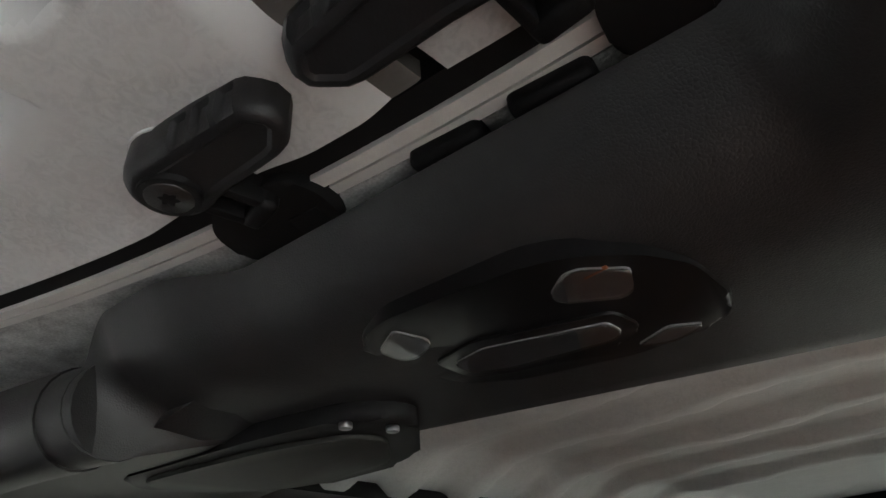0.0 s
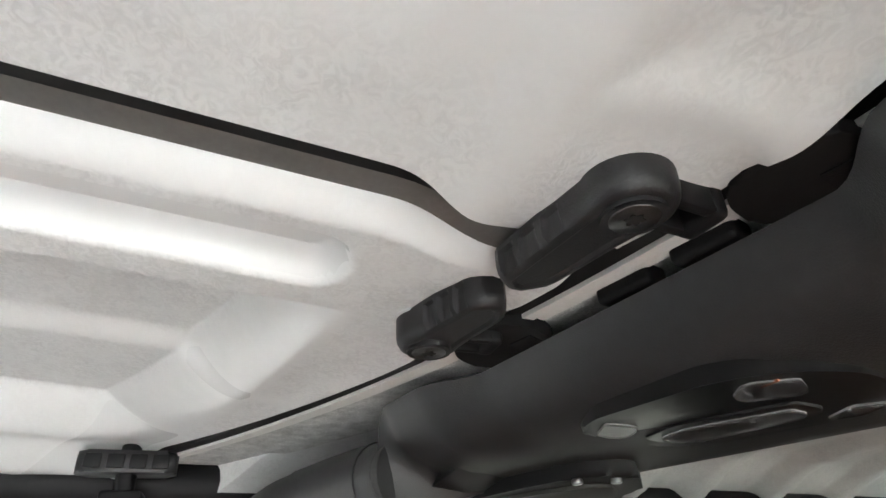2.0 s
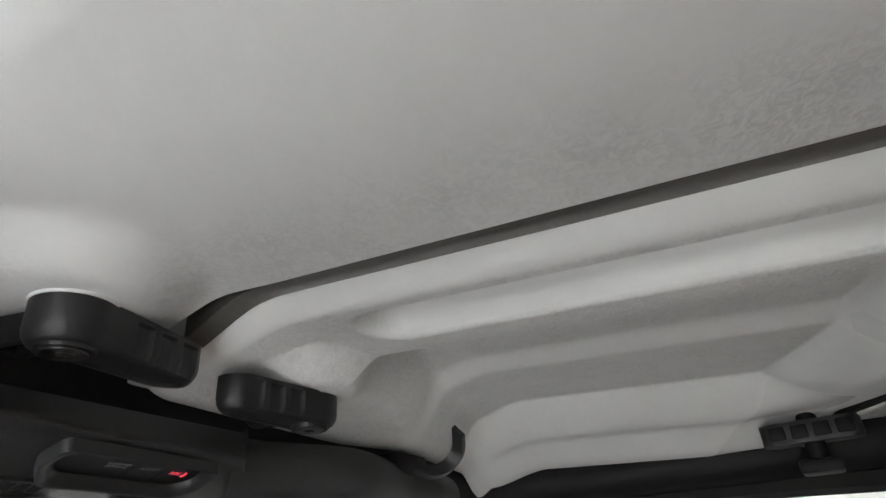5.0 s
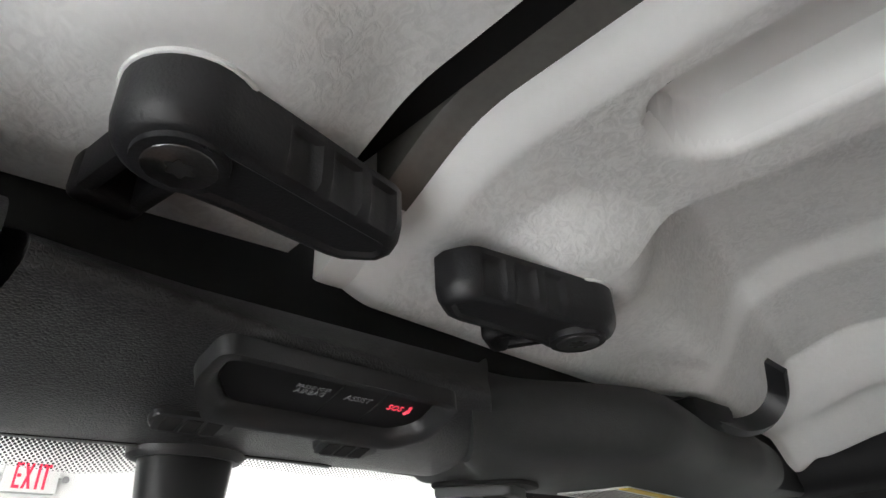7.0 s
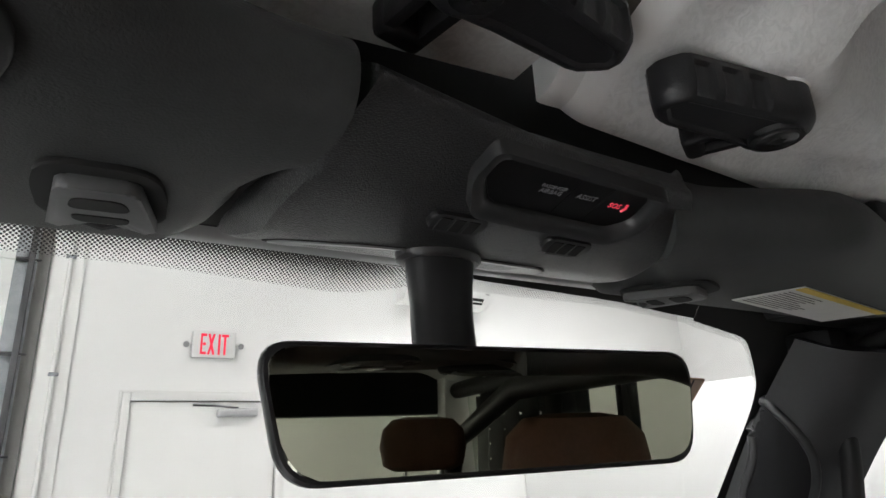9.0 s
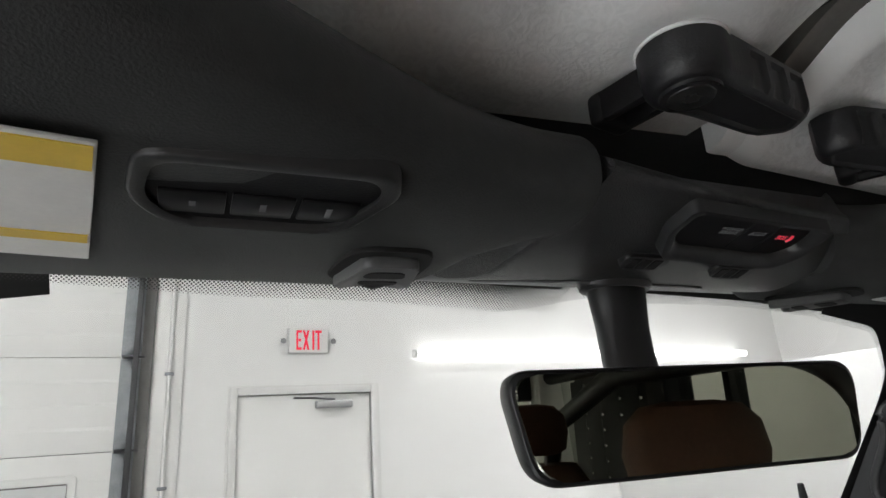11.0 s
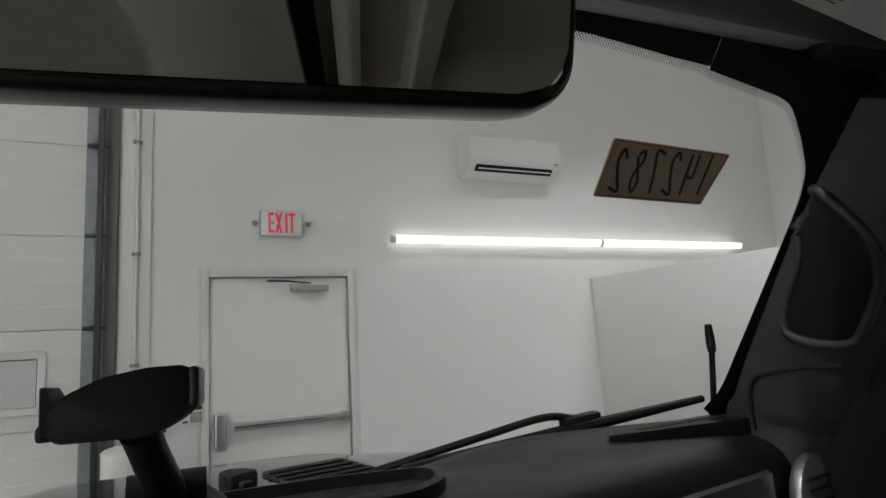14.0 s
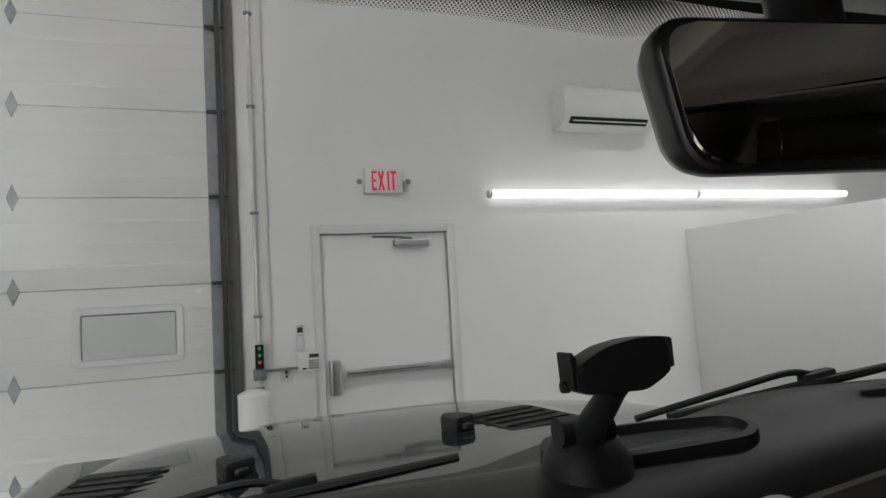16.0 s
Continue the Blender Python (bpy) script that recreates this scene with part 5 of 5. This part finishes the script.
def pillar(side):
    p = thing("windscreen_pillar", "black trimmed windscreen pillar with grab handle", "pillar", group="windscreen pillars")
    base_pts = [(0.6, 0.33, 1.79), (0.625, 0.42, 1.7), (0.645, 0.5, 1.6), (0.66, 0.57, 1.5), (0.665, 0.6, 1.42), (0.665, 0.6, 1.0)]
    path = [Vector((side * a, b, c)) for a, b, c in base_pts]
    path = spline(path, 18)
    face = [Vector(c) for c in ((-0.035, -0.005, 0), (-0.03, -0.05, -0.02), (0.0, -0.09, -0.03), (0.055, -0.115, -0.035))]
    face = spline(face, 16)
    rows = []
    for q in path:
        row = [Vector((side * (abs(q.x) + o.x), q.y + o.y, q.z + o.z)) for o in face]
        rows.append(row + [q + Vector((side * 0.075, -0.02, 0.0)), q + Vector((side * 0.02, 0.015, 0.01))])
    trim = part("trim", loft(rows, closed=True, caps=True), M["pillar"], p, "", 50)
    tree = BVHTree.FromPolygons([v.co for v in trim.data.vertices], [tuple(f.vertices) for f in trim.data.polygons])

    def on_trim(y, z, lift):
        hit = tree.ray_cast(Vector((0, y, z)), Vector((side, 0, 0)))[0]
        return Vector((hit.x - side * lift, y, z)) if hit else Vector((side * 0.66, y, z))
    ring = [(q.x, q.y) for q in spline([(y, z, 0) for y, z in GRAB_SLOT + GRAB_SLOT[:1]], 5)][:-1]
    my, mz = sum(q[0] for q in ring) / len(ring), sum(q[1] for q in ring) / len(ring)
    # plate laid on the trim; its darker colour stands for the opening's shade
    inner = [[on_trim(my + (y - my) * k, mz + (z - mz) * k, 0.0016) for y, z in ring] for k in (1.0, 0.85, 0.65, 0.4, 0.15)]
    part("grab_shade_plate", loft(inner, closed=True, caps=True), M["plastic"], p, "darker plate standing for the shaded opening behind the grab handle")
    rim = [on_trim(y, z, 0.001) for y, z in ring]
    part("grab_handle", sweep(rim + rim[:2], 0.0062, 10), M["pillar"], p, "moulded edge of the grab handle")
    foot = [on_trim(y, z, 0.002) for y, z in ((0.44, 1.53), (0.48, 1.527), (0.51, 1.522), (0.535, 1.512), (0.545, 1.49), (0.55, 1.45))]
    part("trim_joint", sweep(spline(foot, 5), 0.0028, 8), M["void"], p, "dark joint line of the trim")
    seal_line = [(0.648, 0.17, 1.797), (0.645, 0.254, 1.785), (0.645, 0.294, 1.771), (0.645, 0.3135, 1.75), (0.645, 0.329, 1.704), (0.645, 0.335, 1.638), (0.65, 0.352, 1.55), (0.655, 0.37, 1.44)]
    part("door_seal", sweep(spline([(side * a, b, c) for a, b, c in seal_line], 6), 0.0125, 12), M["rubber"], p, "thick black rubber door seal")
    part("hinge_cover", box(side * 0.6 - 0.02, side * 0.6 + 0.025, 0.29, 0.35, 1.765, 1.8, 0.008), M["plastic"], p)
    return p


pillar(1)
pillar(-1)


shell_car = thing("off_road_vehicle", "black off-road vehicle body with open driver door", "vehicle")


def front_door(side, swing):
    s = side
    m = Matrix.Translation((s * 0.74, 0.56, 0)) @ pose(0, 0, 0, 0, 0, swing) @ Matrix.Translation((-s * 0.74, -0.56, 0))

    def bx(x0, x1, *r):
        return box(min(s * x0, s * x1), max(s * x0, s * x1), *r)
    d = part("front_door", bx(0.7, 0.78, -0.42, 0.56, 0.55, 1.42, 0.02), M["plastic"], shell_car, "open front door" if swing else "closed front door")
    d.matrix_basis = m
    sail = prism([(0.54, 1.3), (0.2, 1.3), (0.2, 1.43), (0.36, 1.45), (0.412, 1.59), (0.44, 1.58)], 0, 0.03, 0.004, 2, m=Matrix(((0, 0, 1, s * 0.7 - 0.015), (1, 0, 0, 0), (0, 1, 0, 0), (0, 0, 0, 1))))
    part("mirror_sail", sail, M["plastic"], d, "black plastic corner panel of the door")
    part("window_frame", sweep(spline([(s * 0.72, 0.53, 1.32), (s * 0.7, 0.44, 1.52), (s * 0.665, 0.34, 1.77), (s * 0.66, 0.25, 1.8), (s * 0.66, -0.36, 1.8), (s * 0.68, -0.4, 1.75), (s * 0.72, -0.4, 1.32)], 5), 0.022, 8), M["rubber"], d)
    bm = bmesh.new()
    bm.faces.new([bm.verts.new(v) for v in ((s * 0.74, 0.5, 1.32), (s * 0.68, 0.32, 1.78), (s * 0.68, -0.38, 1.78), (s * 0.74, -0.4, 1.32))])
    w = part("window_pane", bm, M["glass"], d)
    w.visible_shadow = False


front_door(1, 0)
front_door(-1, -68)
for s in (1, -1):
    part("roof_rail", sweep([(s * 0.635, 0.33, 1.825), (s * 0.645, 0.0, 1.835), (s * 0.645, -0.45, 1.835), (s * 0.66, -1.2, 1.83), (s * 0.66, -2.3, 1.8)], 0.035, 14), M["plastic"], shell_car)
    part("rear_side", box(min(s * 0.7, s * 0.78), max(s * 0.7, s * 0.78), -2.35, -0.46, 0.6, 1.32, 0.02), M["plastic"], shell_car)
    part("rear_pillar", box(min(s * 0.66, s * 0.76), max(s * 0.66, s * 0.76), -0.52, -0.42, 1.3, 1.82, 0.015), M["plastic"], shell_car)
    part("rear_pillar", box(min(s * 0.66, s * 0.76), max(s * 0.66, s * 0.76), -1.3, -1.18, 1.3, 1.85, 0.015), M["plastic"], shell_car)
    part("rear_pillar", box(min(s * 0.6, s * 0.76), max(s * 0.6, s * 0.76), -2.35, -2.2, 1.3, 1.88, 0.015), M["fiberglass"], shell_car)
    part("window_divider", box(min(s * 0.69, s * 0.74), max(s * 0.69, s * 0.74), -0.935, -0.905, 1.3, 1.83, 0.006), M["rubber"], shell_car)
    for y0, y1 in ((-0.52, -1.18), (-1.3, -2.2)):
        bm = bmesh.new()
        bm.faces.new([bm.verts.new(v) for v in ((s * 0.745, y0, 1.31), (s * 0.7, y0, 1.83), (s * 0.7, y1, 1.83), (s * 0.745, y1, 1.31))])
        w = part("quarter_pane", bm, M["tint"], shell_car)
        w.visible_shadow = False
part("tailgate", box(-0.7, 0.7, -2.4, -2.32, 0.6, 1.3, 0.02), M["plastic"], shell_car)
part("tail_header", box(-0.62, 0.62, -2.4, -2.32, 1.7, 1.9, 0.02), M["plastic"], shell_car)
bm = bmesh.new()
bm.faces.new([bm.verts.new(v) for v in ((-0.6, -2.36, 1.3), (0.6, -2.36, 1.3), (0.6, -2.36, 1.77), (-0.6, -2.36, 1.77))])
w = part("tail_pane", bm, M["tint"], shell_car)
w.visible_shadow = False
part("floor_pan", box(-0.72, 0.72, -2.35, 0.62, 0.55, 0.62, 0.01), M["rubber"], shell_car)
part("fire_wall", box(-0.72, 0.72, 0.6, 0.66, 0.6, 1.3, 0.01), M["rubber"], shell_car)
for s in (1, -1):
    part("rear_bar", sweep([(s * 0.58, -0.5, 1.79), (s * 0.57, -1.3, 1.77), (s * 0.56, -1.9, 1.6), (s * 0.56, -2.1, 1.2)], 0.035, 12), M["vinyl"], shell_car)




def wheel(x, y):
    w = part("wheel", sweep([(x - 0.13, y, 0.4), (x - 0.11, y, 0.4), (x + 0.11, y, 0.4), (x + 0.13, y, 0.4)], [0.36, 0.4, 0.4, 0.36], 40), M["rubber"], shell_car, "black wheel with chunky tyre")
    s = 1 if x > 0 else -1
    part("rim", sweep([(x + s * 0.125, y, 0.4), (x + s * 0.135, y, 0.4), (x + s * 0.125, y, 0.4)], [0.22, 0.21, 0.05], 32), M["alu"], w)


for wx in (-0.76, 0.76):
    for wy in (1.25, -1.55):
        wheel(wx, wy)

# bonnet with its louvred vents, nozzles and cowl
hood = thing("bonnet", "glossy black bonnet with louvred vents", "bonnet")


def hood_z(x, y):
    t = (y - 0.72) / 1.25
    t = max(t, 0)
    return 1.359 - 0.03 * t - 0.1 * t ** 3 - 0.03 * abs(x / 0.62) ** 3 - 0.009 * step(0.31, 0.35, abs(x)) * step(0.0, 0.1, t)


secs = []
for y in lin(0.7, 1.98, 40):
    half = 0.71 - 0.1 * (y - 0.7) / 1.3
    row = [(half * a, y, hood_z(half * a, y)) for a in lin(-1, 1, 48)]
    secs.append(row)
secs.append([(x * 1.0, 2.0, z - 0.05) for x, y, z in secs[-1]])
secs.append([(x * 1.0, 2.01, 0.95) for x, y, z in secs[-1]])
part("skin", loft(secs), M["paint"], hood)
for s in (1, -1):
    part("wing", box(min(s * 0.62, s * 0.9), max(s * 0.62, s * 0.9), 0.66, 1.9, 1.0, 1.21, 0.07, 5), M["paint"], hood)


def bonnet_vent(x, y, turn):
    z = hood_z(x, y)
    v = part("vent", bmesh.new(), M["plastic"], hood, "black louvred bonnet vent")
    v.matrix_basis = Matrix.Translation((x, y, z)) @ pose(0, 0, 0, -1, 0, turn)
    out = rounded([(-0.09, -0.1), (0.09, -0.1), (0.095, 0.1), (-0.075, 0.1)], 0.02)
    inn = [(a * 0.84, b * 0.84) for a, b in out]
    part("vent_well", prism(inn, 0.001, 0.004), M["void"], v)
    part("vent_rim", loft([[(a, b, 0.0) for a, b in out], [(a * 0.985, b * 0.985, 0.0045) for a, b in out], [(a, b, 0.0045) for a, b in inn], [(a, b, 0.0) for a, b in inn]], closed=True), M["plastic"], v)
    for k in range(4):
        part("louvre", box(-0.075, 0.078, -0.013, 0.013, -0.002, 0.002, 0.0015, 1, m=Matrix.Translation((0, -0.06 + 0.04 * k, 0.0045)) @ pose(0, 0, 0, -16)), M["plastic"], v)


bonnet_vent(0.195, 1.15, 14)
bonnet_vent(-0.56, 1.14, -4)


def nozzle(x, y):
    n = part("washer_nozzle", prism(rounded([(-0.03, -0.025), (0.03, -0.025), (0.018, 0.03), (-0.018, 0.03)], 0.01), 0, 0.03, 0.01, 3), M["plastic"], hood, "black washer nozzle")
    n.matrix_basis = Matrix.Translation((x, y, hood_z(x, y) - 0.002)) @ pose(0, 0, 0, 0, 0, 30)
    part("jet", box(-0.012, 0.012, -0.034, -0.02, 0.006, 0.018, 0.003, 1), M["rubber"], n)


nozzle(0.048, 1.11)
nozzle(-0.36, 1.04)
part("cowl", box(-0.7, 0.7, 0.6, 0.72, 1.3, 1.362, 0.012), M["plastic"], hood, "black plastic cowl")


def wiper(a, b):
    w = thing("wiper", "black windscreen wiper resting at the foot of the glass", "wiper", group="windscreen wipers")
    a, b = Vector(a), Vector(b)
    part("blade", sweep([a, (a + b) / 2, b], [0.006, 0.008, 0.005], 8), M["rubber"], w)
    mid = a * 0.44 + b * 0.56 + Vector((0, 0.006, 0.008))
    pts = spline([a + Vector((-0.03, 0.03, -0.005)), a * 0.75 + b * 0.25 + Vector((0, 0.01, 0.014)), mid + Vector((-0.05, 0, 0.008)), mid], 5)
    part("arm", sweep(pts, 0.0048, 8), M["plastic"], w)
    part("joint", box(-0.028, 0.028, -0.009, 0.009, -0.01, 0.007, 0.004, 2, m=Matrix.Translation(mid) @ pose(0, 0, 0, 0, -5, 0)), M["plastic"], w)


wiper((0.2, 0.655, 1.438), (0.62, 0.62, 1.483))
wiper((-0.52, 0.665, 1.388), (-0.09, 0.655, 1.424))
ant = thing("antenna", "short black flexible radio antenna on the cowl", "antenna")
part("mast", sweep([(0.672, 0.66, 1.36), (0.66, 0.64, 1.47), (0.647, 0.62, 1.548)], [0.005, 0.0045, 0.004], 8), M["rubber"], ant)
part("tip", sweep([(0.647, 0.62, 1.545), (0.644, 0.618, 1.562), (0.642, 0.617, 1.582)], [0.006, 0.0065, 0.005], 10), M["rubber"], ant)
part("foot", sweep([(0.675, 0.665, 1.33), (0.672, 0.66, 1.365)], [0.016, 0.009], 12), M["rubber"], ant)

# ---- dashboard ----
dash = thing("dashboard", "dark soft-skinned dashboard under the windscreen", "dashboard")
secs = []
prof = [(0.625, 1.452), (0.58, 1.457), (0.52, 1.456), (0.455, 1.452), (0.43, 1.444), (0.415, 1.428), (0.41, 1.395), (0.415, 1.3), (0.43, 1.2), (0.46, 0.95)]
f = [(p.x, p.y) for p in spline([(y, z, 0) for y, z in prof], 4)]
for x in lin(-0.69, 0.69, 40):
    drop = 0.012 * (abs(x) / 0.69) ** 3
    rowp = [(x, y + (0.2 * max(x - 0.1, 0) - 0.03 * (1 - step(-0.02, 0.14, x))) * (1 - step(0.45, 0.6, y)), z - drop) for y, z in [(y, z - (0.016 + 0.02 * (1 - step(-0.1, 0.02, x))) * (1 - step(0.12, 0.32, x)) * step(0.5, 0.58, y) + 0.013 * step(0.12, 0.4, x) * step(0.52, 0.6, y)) for y, z in f]] + [(x, 0.62, 0.95)]
    secs.append(rowp)
part("top_pad", loft(secs, closed=True, caps=True), M["dash"], dash)
tray_o = rounded([(-0.05, 0.45), (0.03, 0.445), (0.15, 0.452), (0.19, 0.485), (0.2, 0.54), (0.1, 0.556), (-0.03, 0.552), (-0.06, 0.5)], 0.03, 5)
tray_i = [((x - 0.07) * 0.9 + 0.07, (y - 0.502) * 0.8 + 0.502) for x, y in tray_o]
part("tray_rim", loft([[(x, y, 1.425) for x, y in tray_o], [((x - 0.07) * 0.98 + 0.07, (y - 0.502) * 0.97 + 0.502, 1.464) for x, y in tray_o], [(x, y, 1.465) for x, y in tray_i], [(x, y, 1.452) for x, y in tray_i]], closed=True), M["rubber"], dash, "raised rim of the dash-top tray")
part("tray_mat", prism(tray_i, 1.44, 1.4545), M["rubber"], dash, "rubber mat of the tray")
for s in (1, -1):
    g = part("defrost_vent", prism(rounded([(-0.13, -0.004), (0.09, -0.034), (0.1, 0.022), (-0.1, 0.016)], 0.008), -0.012, 0.008, 0.003, 2), M["plastic"], dash, "perforated corner vent on the dash")
    g.matrix_basis = Matrix.Translation((s * 0.545, 0.58, 1.455 if s > 0 else 1.44)) @ pose(0, 0, 0, 0, 0, 6 * s)
    for k in range(12):
        part("slot", box(-0.0045, 0.0045, -0.006, 0.006, 0.0072, 0.0088, 0.0006, 1, m=Matrix.Translation((-0.07 + 0.013 * k, 0.002, 0))), M["void"], g)
for x, vy in ((0.668, 0.512), (-0.56, 0.408), (0.12, 0.412), (-0.12, 0.408)):
    rim = part("air_vent", sweep([(0, 0, 0.0), (0, 0, 0.006), (0, 0, 0.014), (0, 0, 0.016)], [0.05, 0.0525, 0.0505, 0.047], 32, up=(0, 1, 0)), M["alu"], dash, "round air vent with silver ring")
    rim.matrix_basis = Matrix.Translation((x, vy, 1.372)) @ pose(0, 0, 0, 86, 0, 11 if x > 0.5 else 0)
    part("vent_core", disc(0.0465, 0.008, 0.0155, 32, 0.001), M["void"], rim)
    for k in range(5):
        part("blade", box(-0.036, 0.036, -0.0012, 0.0012, 0.014, 0.02, m=Matrix.Translation((0, -0.026 + 0.013 * k, 0))), M["plastic"], rim)

trim_rows = []
for x in lin(0.12, 0.6, 16):
    y0 = 0.41 + 0.2 * (x - 0.1)
    trim_rows.append([(x, y0 + 0.006, 1.414), (x, y0 - 0.004, 1.408), (x, y0 - 0.006, 1.36), (x, y0 - 0.002, 1.335), (x, y0 + 0.012, 1.335)])
part("trim_panel", loft(trim_rows, closed=True, caps=True), M["trim"], dash, "satin dark grey dash trim panel")

phone = thing("phone_holder", "black dash phone holder with spring clamp head", "phone holder")
part("base", sweep([(-0.03, 0.458, 1.448), (-0.03, 0.458, 1.466), (-0.03, 0.458, 1.481), (-0.03, 0.458, 1.491)], [0.041, 0.039, 0.031, 0.018], 24, up=(0, 1, 0)), M["plastic"], phone)
part("neck", sweep(spline([(-0.036, 0.447, 1.482), (-0.04, 0.425, 1.503), (-0.045, 0.395, 1.524), (-0.05, 0.37, 1.545)], 5), [0.0145, 0.0142, 0.014, 0.0135, 0.013, 0.0125, 0.012, 0.0118, 0.0116, 0.0114, 0.0112, 0.011, 0.011, 0.011, 0.0115, 0.012], 14), M["plastic"], phone)
part("knuckle", sweep([(-0.062, 0.448, 1.492), (-0.012, 0.448, 1.492)], 0.013, 16), M["plastic"], phone)
head = part("clamp_head", prism(rounded([(-0.0415, -0.016), (-0.036, -0.0215), (0.016, -0.0215), (0.034, -0.012), (0.0425, -0.003), (0.04, 0.015), (0.034, 0.0195), (0.012, 0.019), (-0.012, 0.0145), (-0.03, 0.0065), (-0.0405, -0.001)], 0.006, 4), -0.017, 0.017, 0.004, 3), M["plastic"], phone)
head.matrix_basis = Matrix.Translation((-0.0545, 0.36, 1.5605)) @ pose(0, 0, 0, 86, 0, -6) @ Matrix.Diagonal((0.89, 0.91, 0.9, 1))
part("jaw", box(0.036, 0.0435, -0.006, 0.0185, -0.0175, 0.0175, 0.003, 2), M["handle"], head)
part("jaw", prism(rounded([(-0.0445, -0.018), (-0.0395, -0.018), (-0.0395, 0.006), (-0.0425, 0.0115), (-0.0455, 0.011)], 0.0015, 3), -0.014, 0.014, 0.001, 1), M["rubber"], head)
part("dial", disc(0.005, 0.0, 0.008, 14, 0.0015, m=Matrix.Translation((-0.0415, -0.0155, 0)) @ pose(0, 0, 0, 0, -90, 0)), M["rubber"], head)


# ---- seats ----
def seat(x, y, name):
    back = []
    for z, w, dd, yy in ((0.88, 0.24, 0.09, -0.3), (1.05, 0.25, 0.1, -0.34), (1.25, 0.24, 0.09, -0.38), (1.42, 0.21, 0.075, -0.42), (1.5, 0.16, 0.05, -0.435)):
        back.append([(w * math.copysign(abs(math.cos(t)) ** 0.6, math.cos(t)), yy + dd * math.copysign(abs(math.sin(t)) ** 0.6, math.sin(t)), z) for t in lin(0, 2 * math.pi * 31 / 32, 31)])
    s = part(name, loft(back, closed=True, caps=True), M["leather"], shell_car, "saddle brown leather seat")
    s.matrix_basis = pose(x, y, 0)
    part("cushion", box(-0.26, 0.26, -0.28, 0.26, 0.72, 0.92, 0.06, 4), M["leather"], s)
    hr = []
    for z, w, dd in ((1.53, 0.1, 0.035), (1.545, 0.13, 0.05), (1.6, 0.142, 0.056), (1.655, 0.132, 0.05), (1.685, 0.1, 0.036), (1.693, 0.05, 0.015)):
        hr.append([(w * math.copysign(abs(math.cos(t)) ** 0.7, math.cos(t)), -0.435 + dd * math.copysign(abs(math.sin(t)) ** 0.7, math.sin(t)), z) for t in lin(0, 2 * math.pi * 31 / 32, 31)])
    part("headrest", loft(hr, closed=True, caps=True), M["leather"], s)
    for dx in (-0.06, 0.06):
        part("headrest_post", sweep([(dx, -0.432, 1.46), (dx, -0.435, 1.56)], 0.007, 10), M["steel"], s)
    return s


seat(0.4, -0.16, "front_seat")
seat(-0.4, -0.5, "front_seat")
seat(0.34, -1.1, "rear_seat")
seat(-0.34, -1.1, "rear_seat")
rack = thing("storage_panel", "black slotted storage panel inside the rear window", "storage panel")
bm = bmesh.new()
xr = 0.69
zs, ys = lin(1.34, 1.78, 8), lin(-1.95, -1.3, 4)
for z in zs:
    box(xr - 0.004, xr, -1.97, -1.27, z - 0.024, z + 0.024, bm=bm)
for y in ys:
    box(xr - 0.005, xr - 0.0005, y - 0.07, y + 0.07, 1.33, 1.77, bm=bm)
part("plate", bm, M["plastic"], rack)
